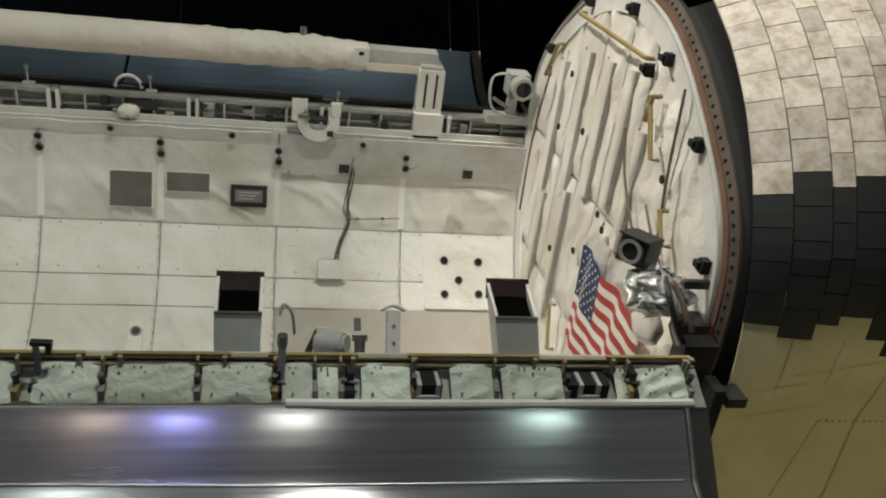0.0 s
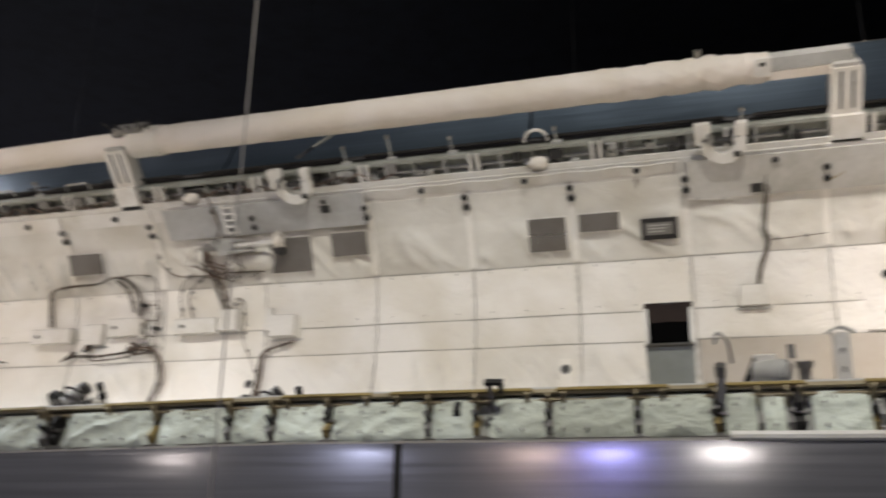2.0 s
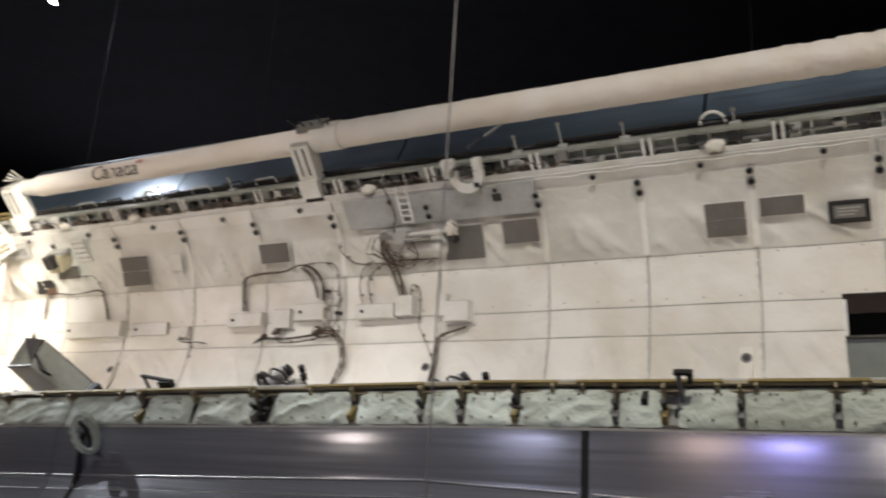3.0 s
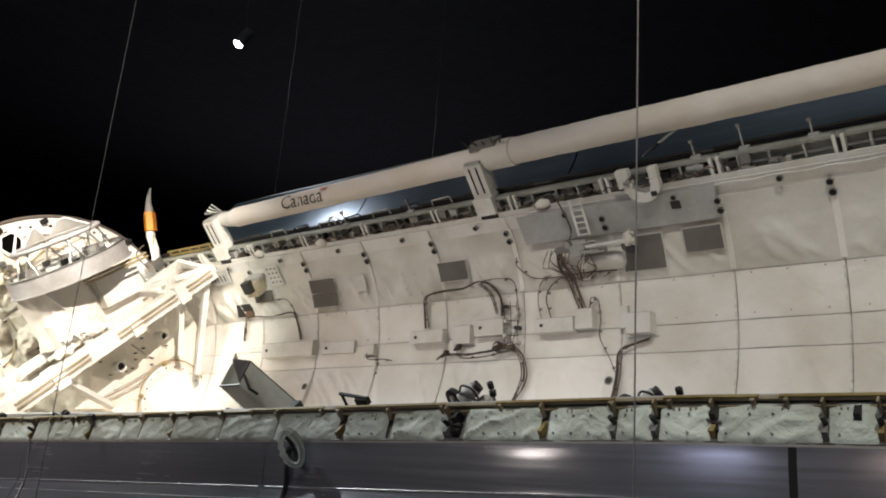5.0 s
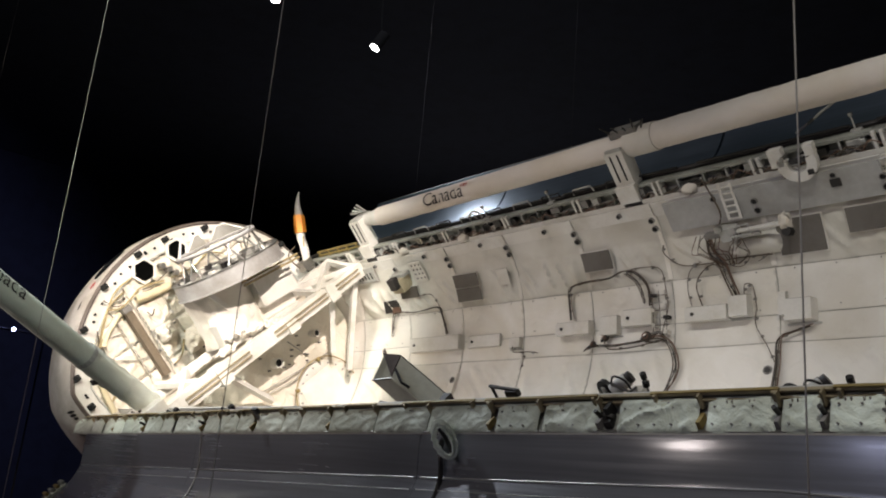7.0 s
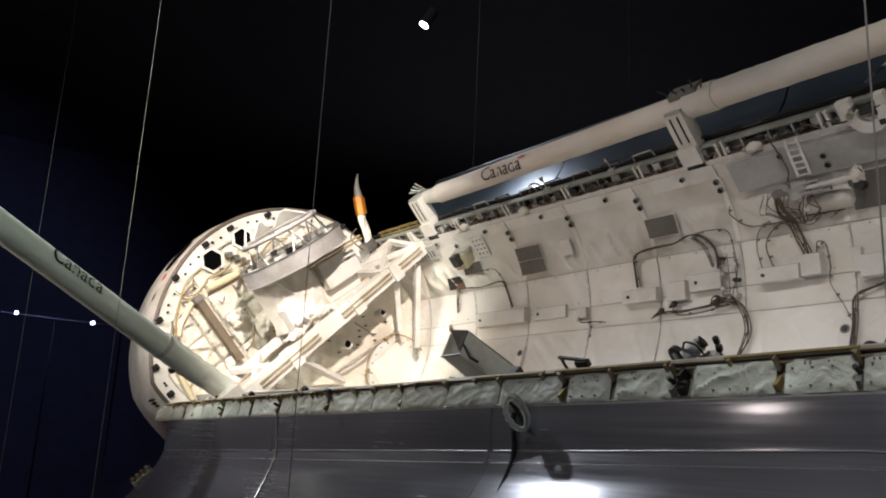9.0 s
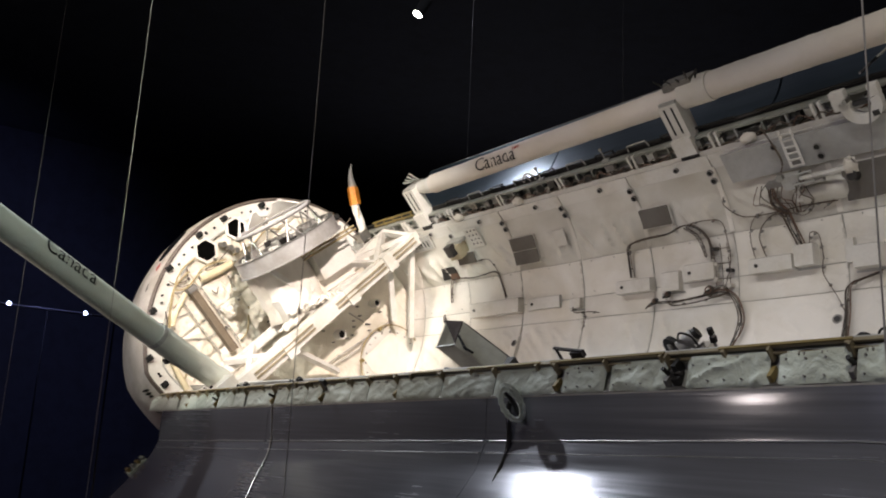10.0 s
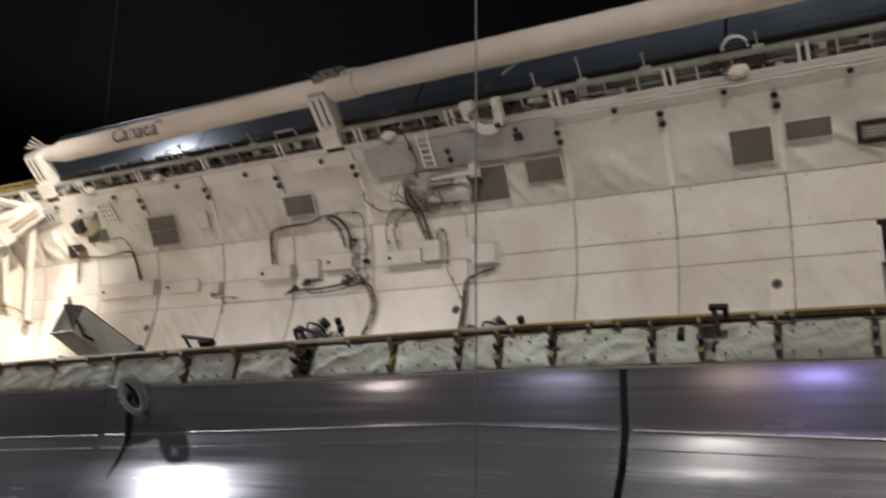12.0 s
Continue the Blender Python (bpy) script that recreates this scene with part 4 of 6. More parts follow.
# the lower closing plate with its round hatch
part("lower_plate", sheet(lambda u, v: (-17.5 + crumple((u * 3, v * 2, 1), 3, 0.05) + crumple((u * 9, v * 6, 4), 3, 0.02), -1.9 + 3.9 * u, -0.2 - 2.3 * v), 52, 34, thick=0.03), FORE_CLOTH, fore, smooth=True)
HC = (0.69, -1.82)
hatch = part("hatch_plate", disc_ring(0.002, 0.66, -17.4, -17.32, sides=48, c=HC), WHITE, fore, "white round hatch")
part("hatch_dish", sheet(lambda u, v: (-17.31 + 0.05 * (1 - (2 * u - 1) ** 4) * (1 - (2 * v - 1) ** 4) + crumple((u * 3, v * 3, 2), 2, 0.02), HC[0] - 0.46 + 0.92 * u, HC[1] - 0.46 + 0.92 * v), 18, 18), CRUMPLED, hatch, smooth=True)
part("hatch_ring", tube([(-17.28, HC[0] + 0.735 * math.cos(k * math.pi / 24), HC[1] + 0.735 * math.sin(k * math.pi / 24)) for k in range(49)], 0.014, sides=6), TAN_CABLE, fore, "thin gold ring")
for k in range(20):
    w = k * math.pi / 10
    part("hatch_bolt", box((-17.34, -17.3, HC[0] + 0.6 * math.cos(w) - 0.012, HC[0] + 0.6 * math.cos(w) + 0.012, HC[1] + 0.6 * math.sin(w) - 0.012, HC[1] + 0.6 * math.sin(w) + 0.012)), GREY, hatch)
for w in (75, 140, 10):
    c, d = math.cos(radians(w)), math.sin(radians(w))
    part("gold_clip", box((-17.33, -17.25, HC[0] + 0.7 * c - 0.03, HC[0] + 0.7 * c + 0.03, HC[1] + 0.7 * d - 0.03, HC[1] + 0.7 * d + 0.03)), YELLOW, hatch, bevel=0.008)
for pts in (((-0.45, -0.98), (0.4, -1.1), (1.2, -1.2)), ((-0.45, -1.06), (0.3, -1.2), (0.75, -1.1)), ((0.55, -0.5), (0.72, -0.85))):
    part("plate_seam", tube([(-17.4, *p) for p in pts], 0.014, sides=5), SEAM, fore)
for k in range(14):
    a, h = random.uniform(-0.6, 1.2), random.uniform(-1.15, -0.4)
    part("plate_stud", tube([(-17.48, a, h), (-17.4, a, h)], 0.018, sides=8), GREY, fore)

cabin = thing("crew_cabin", "smooth off-white crew cabin with dark side windows, seen past the bulkhead", "cabin", kind="structure")


def cabin_at(u, v):
    deg = -90 + 360 * v
    w = radians(deg)
    swell = math.sin(min(1, u * 12.0) * math.pi / 2)
    r = fore_r(w) + (cabin_r(deg) - fore_r(w)) * swell - 2.6 * max(0, u - 0.07) ** 1.5
    return Vector((-18.56 - 6.5 * u, r * math.cos(w), r * math.sin(w) - 1.0 * max(0, u - 0.35)))


def cabin_patch(d0, d1, u0, u1, lift=0.012):
    """A patch on the cabin's skin, pointed at both ends."""
    def place(s, v):
        return cabin_at(u0 + (u1 - u0) * (0.5 + (v - 0.5) * math.sin(math.pi * (0.06 + 0.88 * s)) ** 0.6), (90 + d0 + (d1 - d0) * s) / 360) + Vector((0, lift * math.cos(radians(d0)), lift * math.sin(radians(d0))))
    return sheet(place, 12, 5)


CABIN = stuff("off_white_skin", (0.55, 0.50, 0.46), 0.6, vary=0.25, grain=9, stain=2.5)
part("skin", sheet(cabin_at, 40, 110), CABIN, cabin, smooth=True)
part("side_window", cabin_patch(104, 121, 0.035, 0.085), LENS, cabin, "dark cabin window")
part("red_mark", cabin_patch(122.5, 126, 0.035, 0.05), RED, cabin)
part("dark_mark", cabin_patch(131.5, 135, 0.045, 0.055), DARK, cabin)
for k in range(3):
    part("writing_bar", cabin_patch(170 + 1.3 * k, 170.9 + 1.3 * k, 0.02, 0.05 - 0.008 * k), DARK, cabin)

# ---- things at the forward end ----
truss = thing("cross_truss", "white painted truss spanning the bay in front of the bulkhead", "truss")
part("main_beam", bar((-16.6, -2.5, 0.02), (-16.6, 2.3, 0.0), 0.24, 0.27), WHITE, truss, bevel=0.015)
for da, db in ((-2.1, -0.7), (-0.1, 1.25), (1.5, 2.15)):
    part("guide_rail", bar((-16.45, da, 0.06), (-16.45, db, 0.06), 0.025, 0.03, bar((-16.45, da, -0.02), (-16.45, db, -0.02), 0.025, 0.03)), BRASSY, truss, "dull gold guide rail")
part("back_beam", bar((-17.5, -2.2, 0.15), (-17.5, 2.3, 0.25), 0.14, 0.14), WHITE, truss, bevel=0.01)
for p, q in (((-16.6, 2.2, 0.1), (-17.5, 1.1, 0.3)), ((-16.6, 1.2, 0.12), (-17.5, 1.1, 0.3)), ((-16.6, 1.2, 0.12), (-17.4, 2.2, 0.3)), ((-16.6, 2.25, 0.05), (-17.5, 2.3, 0.3)), ((-16.6, -0.6, 0.1), (-17.5, 0.4, 0.25)),
             ((-16.6, -2.1, 0.1), (-17.5, -1.4, 0.2)), ((-16.7, 1.5, -0.1), (-16.95, 1.05, -1.1)), ((-16.7, 2.18, -0.1), (-16.95, 1.16, -1.6)), ((-16.6, -1.5, 0.0), (-17.5, -2.0, 0.3)), ((-16.65, -1.2, -0.1), (-17.3, -0.4, -1.2))):
    part("strut", bar(p, q, 0.1, 0.1), WHITE, truss, bevel=0.012)
for a in (-1.3, 0.3, 1.4):
    part("node_plate", box((-16.75, -16.44, a - 0.12, a + 0.12, -0.17, 0.17)), WHITE, truss, bevel=0.02)

dock = thing("docking_ring", "grey docking ring on a white airlock box with struts and petals", "docking ring", at=(-17.0, -0.06, 0.29), turn=(-5, 0, 0))
dock.matrix_world = dock.matrix_world @ Matrix.Scale(0.93, 4)
COLLAR = stuff("collar_grey", (0.40, 0.385, 0.38), 0.5, vary=0.3)
part("collar", tube([(0, 0, 1.0), (0, 0, 1.03), (0, 0, 1.27), (0, 0, 1.3)], 1.07, sides=64, caps=False), COLLAR, dock, smooth=True)
part("collar_inside", tube([(0, 0, 0.98), (0, 0, 1.3)], 0.99, sides=64, caps=False), GREY, dock, smooth=True)
part("collar_rim", sheet(lambda u, v: ((0.985 + 0.1 * v) * math.cos(2 * math.pi * u), (0.985 + 0.1 * v) * math.sin(2 * math.pi * u), 1.302), 64, 1, thick=0.014), STEEL, dock)
part("collar_foot", sheet(lambda u, v: ((0.985 + 0.12 * v) * math.cos(2 * math.pi * u), (0.985 + 0.12 * v) * math.sin(2 * math.pi * u), 0.995), 64, 1, thick=0.02), COLLAR, dock)
part("floor_plate", sheet(lambda u, v: (1.0 * v * math.cos(2 * math.pi * u), 1.0 * v * math.sin(2 * math.pi * u), 1.12), 40, 2), WHITE, dock)
part("inner_ring", disc_ring(0.42, 0.62, 0, 0.12, sides=40), STEEL, dock, smooth=True).matrix_basis = pose(0, 0, 1.14, 0, -90, 0)
part("guide_ring", sheet(lambda u, v: ((0.76 + 0.05 * math.cos(2 * math.pi * v)) * math.cos(2 * math.pi * u), (0.76 + 0.05 * math.cos(2 * math.pi * v)) * math.sin(2 * math.pi * u), 1.72 + 0.04 * math.sin(2 * math.pi * v)), 64, 10), COLLAR, dock, smooth=True)
for w0, wide, tall in ((-118, 17, 0.34), (126, 34, 0.26), (182, 20, 0.26)):
    def petal(u, v):
        w = radians(w0 + wide * (2 * u - 1) * (1 - 0.75 * v))
        r = 0.74 - 0.2 * v
        return (r * math.cos(w), r * math.sin(w), 1.74 + tall * v)
    part("petal", sheet(petal, 10, 6, thick=0.03), WHITE, dock, "white guide petal")
for k in range(12):
    w = 2 * math.pi * k / 12
    lean = 0.32 if k % 2 else -0.32
    part("strut", tube([(0.88 * math.cos(w), 0.88 * math.sin(w), 1.14), (0.74 * math.cos(w + lean), 0.74 * math.sin(w + lean), 1.69)], 0.019, sides=7), STEEL if k % 3 else GREY, dock)
for k in range(22):
    w, r = 2.4 * k, 0.16 + 0.033 * k
    part("mechanism", box((-0.06, 0.06, -0.045, 0.045, -0.04, 0.08 + 0.05 * (k % 3))), (STEEL, DARK, WHITE, GREY)[k % 4], dock, bevel=0.01).matrix_basis = pose(r * math.cos(w), r * math.sin(w), 1.18, 0, 0, 37 * k)
for k in range(8):
    w = 0.8 * k
    part("latch_bracket", box((-0.04, 0.04, -0.05, 0.05, 0.0, 0.14)), WHITE, dock, bevel=0.012).matrix_basis = pose(0.9 * math.cos(w), 0.9 * math.sin(w), 1.16, 0, 0, math.degrees(w))
part("airlock_box", box((-0.7, 0.3, 0.2, 1.08, 0.22, 0.76)), WHITE, dock, bevel=0.05)
part("recess_back", box((-0.6, 0.05, -0.1, 1.05, -0.1, 0.24)), CRUMPLED, dock, bevel=0.03)
part("box_edge", box((0.27, 0.32, 0.18, 1.1, 0.68, 0.77)), WHITE, dock, bevel=0.012)
part("airlock_body", sheet(lambda u, v: ((0.66 + crumple((6 * math.cos(2 * math.pi * u), 6 * math.sin(2 * math.pi * u), v * 4), 0.5, 0.09)) * math.cos(2 * math.pi * u) - 0.35, (0.6 + crumple((6 * math.cos(2 * math.pi * u), 6 * math.sin(2 * math.pi * u), v * 4 + 9), 0.5, 0.09)) * math.sin(2 * math.pi * u) - 0.28, -0.1 + 1.08 * v), 60, 24), CRUMPLED, dock, smooth=True)
part("white_bracket", box((-0.1, 0.22, -0.86, -0.42, -0.14, 0.36), (0.18, 0.24, -0.9, -0.38, -0.16, -0.08)), WHITE, dock, bevel=0.03)
part("gusset", bar((0.2, -0.5, 0.95), (0.28, -0.1, 0.2), 0.05, 0.12), WHITE, dock, bevel=0.01)
part("gusset", bar((0.3, -0.75, 0.98), (0.26, -0.2, 0.02), 0.05, 0.1), WHITE, dock, bevel=0.01)
part("shelf", box((-0.3, 0.26, -0.45, 0.98, -0.16, -0.04)), WHITE, dock, bevel=0.02)
for da, z in ((0.0, 0.9), (0.03, 0.83)):
    part("yellow_pipe", tube([(0.62 + da, -0.2, z), (0.66 + da, 1.15, z - 0.02)], 0.022), TAN_CABLE, dock)
for k in range(5):
    part("blanket_fold", sheet(lambda u, v: (0.12 + 0.3 * u + crumple((u * 2 + k, v * 2, k), 2, 0.06), -1.15 + 0.3 * k + 0.4 * v, -0.12 + 0.22 * ((k * 3) % 4) / 4 + crumple((u * 2 + k, v * 2, k + 5), 2, 0.12)), 12, 12, thick=0.02), CRUMPLED, dock, smooth=True)

arm = thing("robot_arm", "long grey-green wrapped robot arm raised from the near sill", "robot arm")
part("upper_boom", tube(bent([(-16.55, -2.8, 0.85), (-15.8, -3.5, 2.45), (-15.0, -4.3, 4.36), (-13.9, -5.4, 6.9)], 6), 0.19, sides=20), ARM_GREEN, arm, smooth=True)
part("shoulder_sleeve", sheet(lambda u, v: Vector((-17.0, -2.42, 0.14)).lerp(Vector((-16.2, -3.12, 1.6)), u) + (0.2 + 0.03 * noise.noise(Vector((u * 9, 3 * math.cos(2 * math.pi * v), 3 * math.sin(2 * math.pi * v))))) * (math.cos(2 * math.pi * v) * Vector((0.66, -0.75, 0.0)) + math.sin(2 * math.pi * v) * Vector((0.66, 0.58, 0.47)).normalized()), 30, 28), ARM_GREEN, arm, smooth=True)
part("shoulder_block", box((-17.1, -16.45, -2.85, -2.4, 0.02, 0.3)), WHITE, arm, bevel=0.04)
part("notch", box((-16.62, -16.5, -2.98, -2.8, 0.86, 0.94)), DARK, arm, bevel=0.02)
part("slot", box((-16.5, -16.36, -3.18, -3.06, 1.12, 1.2)), BLACK, arm)
part("sleeve_seam", tube([(-16.21, -3.11, 1.58), (-16.18, -3.14, 1.65)], 0.206, sides=18), GREYWHITE, arm)
# the word along the arm, on the side away from the sill
run = (Vector((-15.0, -4.3, 4.36)) - Vector((-15.8, -3.5, 2.45))).normalized()
out = Vector((0.68, 0.56, 0.2))
out = (out - run * out.dot(run)).normalized()
over = run.cross(out)
arm_words = bpy.data.curves.new("arm_word", "FONT")
arm_words.body, arm_words.size, arm_words.extrude, arm_words.align_x = "Canada", 0.31, 0.001, "CENTER"
arm_word = new("lettering", arm_words)
bpy.context.view_layer.update()
arm_mesh = bpy.data.meshes.new_from_object(arm_word.evaluated_get(bpy.context.evaluated_depsgraph_get()))
bpy.data.objects.remove(arm_word)
mid_word = Vector((-15.46, -3.84, 3.26))
for vert in arm_mesh.vertices:
    turn_by = (vert.co.y - 0.12) / 0.19
    vert.co = mid_word - run * vert.co.x + 0.197 * (math.cos(turn_by) * out + math.sin(turn_by) * over)
arm_mesh.materials.append(INK)
arm_letters = new("lettering", arm_mesh)
arm_letters.parent = arm
tagged(arm_letters, "black printed word Canada")

antenna = thing("antenna_probe", "small probe wrapped in white and orange with a grey pointed tip", "antenna", at=(-18.2, 2.31, 0.35))
part("base", box((-0.12, 0.12, -0.16, 0.1, -0.1, 0.1)), STEEL, antenna, bevel=0.03)
part("stem", sheet(lambda u, v: Vector((0.03 * math.sin(5 * u), 0.25 * u, 0.62 * u)) + (0.085 + 0.014 * noise.noise(Vector((u * 7, 2 * math.cos(2 * math.pi * v), 2 * math.sin(2 * math.pi * v))))) * (math.cos(2 * math.pi * v) * Vector((1, 0, 0)) + math.sin(2 * math.pi * v) * Vector((0, 0.92, -0.38))), 16, 16), WHITE, antenna, "crinkled white wrapped stem", smooth=True)
part("tan_tape", tube(bent([(0.085, 0.05, 0.1), (0.07, 0.08, 0.3), (0.09, 0.2, 0.55)], 6), 0.018, sides=6), TAN_CABLE, antenna)
part("orange_band", tube([(0, 0.25, 0.62), (0, 0.27, 0.66), (0, 0.4, 0.92), (0, 0.42, 0.95)], 0.12, sides=6), ORANGE, antenna, "crinkled orange foil band")
part("tip", tube(bent([(0, 0.42, 0.95), (0, 0.49, 1.1), (0.02, 0.57, 1.24), (0.05, 0.68, 1.38)], 4), 0.09, sides=14, r1=0.012), GREY, antenna, smooth=True)
part("cable", tube(bent([(0, -0.2, 0.0), (0, -0.3, 0.35), (0, -0.05, 0.45)], 6), 0.015, sides=6), CABLE, antenna)

# ---- the boom on the far sill, its pedestals and lettering ----
boom = thing("inspection_boom", "long round boom in wrinkled cream wrapping along the far sill", "boom", at=(0, 2.65, 0.9))
part("front_length", sheet(lambda u, v: (-9.9 - 5.75 * u, (0.178 + 0.006 * noise.noise(Vector((u * 30, v * 6, 1)))) * math.cos(2 * math.pi * v), -0.01 - 0.06 * u + (0.178 + 0.006 * noise.noise(Vector((u * 30, v * 6, 1)))) * math.sin(2 * math.pi * v)), 60, 24), BOOM_WRAP, boom, smooth=True)


def aft_length(u, v):
    x = -9.55 + 7.55 * u
    r = 0.188 + (0.02 * (noise.noise(Vector((x * 5, v * 5, 2))) + 0.7 * noise.noise(Vector((x * 13, v * 7, 5)))) * (0.3 + max(0, u - 0.72) * 5)) - 0.05 * max(0, u - 0.93) / 0.07
    c, q = math.cos(2 * math.pi * v), math.sin(2 * math.pi * v)
    r += 0.016 * (0.55 + 0.45 * q) * min(1, max(0, u - 0.6) * 4) * max(0.0, 1 - 2.8 * abs(noise.noise(Vector((x * 4.2 + 1.6 * q, 1.3 * c, 1.3 * q + x))))) ** 2
    return (x, r * c, r * q)


part("rear_length", sheet(aft_length, 320, 44), BOOM_WRAP, boom, smooth=True)
part("elbow", tube([(-9.95, 0, 0), (-9.5, 0, 0)], 0.205, sides=18), CRUMPLED, boom, smooth=True)
part("elbow_fitting", box((-10.15, -9.7, -0.12, 0.12, 0.14, 0.24)), GREY, boom, bevel=0.03)
for k in range(5):
    part("elbow_pin", tube([(-10.1 + 0.12 * k, -0.1, 0.2), (-10.2 + 0.17 * k, -0.16, 0.36 - 0.04 * (k % 3))], 0.014, sides=6), DARK, boom)
part("tail_bar", box((-2.05, -1.18, -0.12, 0.12, -0.02, 0.12)), GREYWHITE, boom, bevel=0.02)
part("tail_collar", box((-2.15, -1.98, -0.15, 0.15, -0.06, 0.13)), WHITE, boom, bevel=0.02)
part("collar_hole", box((-2.1, -2.04, -0.157, -0.14, 0.05, 0.09)), BLACK, boom)
part("tail_strip", box((-2.0, -1.15, -0.14, 0.14, -0.12, -0.03)), BOOM_WRAP, boom, bevel=0.02)
part("nose", tube([(-15.6, 0, -0.07), (-15.85, 0, -0.07), (-16.1, 0, -0.05)], 0.17, sides=16, r1=0.12), WHITE, boom, smooth=True)
part("top_pin", tube([(-2.72, 0, 0.18), (-2.72, 0, 0.28)], 0.04, sides=10), STEEL, boom)
for k in range(4):
    part("nose_pin", tube([(-16.0 - 0.08 * k, 0, 0.1), (-16.1 - 0.1 * k, -0.06, 0.3 - 0.05 * k)], 0.02, sides=6), STEEL, boom)

# the word on the boom
words = bpy.data.curves.new("word", "FONT")
words.body, words.size, words.extrude, words.align_x = "Canada", 0.34, 0.001, "CENTER"
word = new("lettering", words)
bpy.context.view_layer.update()
word_mesh = bpy.data.meshes.new_from_object(word.evaluated_get(bpy.context.evaluated_depsgraph_get()))
bpy.data.objects.remove(word)
for vert in word_mesh.vertices:
    up = vert.co.y / 0.187 + radians(2)
    vert.co = Vector((vert.co.x, -0.193 * math.cos(up), 0.193 * math.sin(up)))
word_mesh.materials.append(INK)
letters = new("lettering", word_mesh)
letters.parent, letters.location = boom, (-13.72, 0, -0.065)
tagged(letters, "black printed word Canada")
for dx, w in ((0.46, 0.03), (0.515, 0.05), (0.585, 0.03)):
    part("red_flag_mark", sheet(lambda u, v: (-13.72 + dx + w * u, -0.194 * math.cos(0.86 + 0.3 * v), 0.194 * math.sin(0.86 + 0.3 * v) - 0.05), 1, 4), RED, boom)

pedestal = thing("boom_pedestal", "white boom cradle with two dark slots, standing on the far sill", "pedestal", at=(-1.25, 2.5, 0), group="boom pedestals")
mast = part("post", box((-0.15, 0.15, -0.1, 0.14, 0.36, 0.86)), WHITE, pedestal, bevel=0.025)
part("foot", box((-0.16, 0.16, -0.17, 0.1, 0.1, 0.36)), WHITE, pedestal, bevel=0.02)
for dx in (-0.06, 0.06):
    part("slot", box((dx - 0.013, dx + 0.013, -0.106, -0.09, 0.42, 0.82)), BLACK, mast)
part("under_block", box((-0.15, 0.15, -0.12, 0.06, 0.0, 0.1)), DARK, pedestal, bevel=0.01)
part("saddle", box((-0.13, 0.13, -0.08, 0.3, 0.83, 0.9)), GREYWHITE, pedestal, bevel=0.02)
copy_thing(pedestal, ROLL @ pose(-10.12, 2.5, 0.03))
copy_thing(pedestal, ROLL @ pose(-16.2, 2.5, 0.06))

# ---- fittings along the far sill ----
clamp = thing("sill_clamp", "white U-shaped clamp with a dark roller on the far sill", "clamp", at=(-7.62, 2.2, 0.14), group="sill clamps")
part("claw", disc_ring(0.12, 0.235, -0.05, 0.05, sides=24, a0=160, a1=385), WHITE, clamp, bevel=0.015).matrix_basis = pose(0, 0, 0.1, 0, 0, 90)
part("horn_tip", box((-0.3, -0.13, -0.05, 0.05, 0.1, 0.33)), WHITE, clamp, bevel=0.035)
part("horn_tip", box((0.13, 0.24, -0.05, 0.05, 0.17, 0.31)), WHITE, clamp, bevel=0.025)
part("dark_pad", box((0.1, 0.17, -0.07, -0.04, -0.06, 0.0)), DARK, clamp, bevel=0.01)
part("roller", tube([(-0.09, 0, 0.12), (0.09, 0, 0.12)], 0.035, sides=10), DARK, clamp)
part("pin", tube([(-0.14, -0.09, 0.2), (-0.14, 0.06, 0.2)], 0.03, sides=8), STEEL, clamp)
copy_thing(clamp, ROLL @ pose(-2.52, 2.2, 0.15))

arch = thing("cable_arch", "small white arched handhold above the far sill", "handhold", at=(-4.6, 2.58, 0.36), group="arches")
part("hoop", tube([(0.14 * math.cos(math.pi * k / 12), 0, 0.14 * math.sin(math.pi * k / 12)) for k in range(13)], 0.02, sides=8), WHITE, arch)
copy_thing(arch, ROLL @ pose(-13.3, 2.58, 0.36))
dome = thing("wrapped_dome", "white wrapped dome-shaped fitting sitting in the far sill", "fitting", at=(-4.58, 2.38, 0.16), group="domes")
part("wrap", sheet(lambda u, v: (0.12 * math.cos(2 * math.pi * u) * math.sin(math.pi * v), 0.07 * math.sin(2 * math.pi * u) * math.sin(math.pi * v), 0.07 * math.cos(math.pi * v) + crumple((3 * math.cos(2 * math.pi * u), 3 * math.sin(2 * math.pi * u), v * 5), 1, 0.035)), 20, 12), CRUMPLED, dome, smooth=True)
part("stub", tube([(-0.16, 0, 0), (0.0, 0, 0)], 0.025, sides=8), STEEL, dome)
for x in (-9.2, -13.6, -15.2):
    copy_thing(dome, ROLL @ pose(x, 2.38, 0.14))
for x, tall in ((-5.62, 0.2), (-4.36, 0.18), (-7.0, 0.22), (-2.3, 0.16), (-13.0, 0.22), (-11.6, 0.2), (-6.4, 0.3)):
    post = thing("latch_post", "small grey latch post standing on the far sill", "latch", at=(x, 2.52, 0.34), group="latch posts")
    part("stem", tube([(0, 0, 0), (0, 0, tall)], 0.011, sides=7), GREYWHITE, post)
    part("head", box((-0.022, 0.022, -0.02, 0.02, tall - 0.025, tall + 0.02)), STEEL, post, bevel=0.006)
    part("foot", box((-0.05, 0.07, -0.04, 0.03, -0.06, 0.03)), GREYWHITE, post, bevel=0.01)
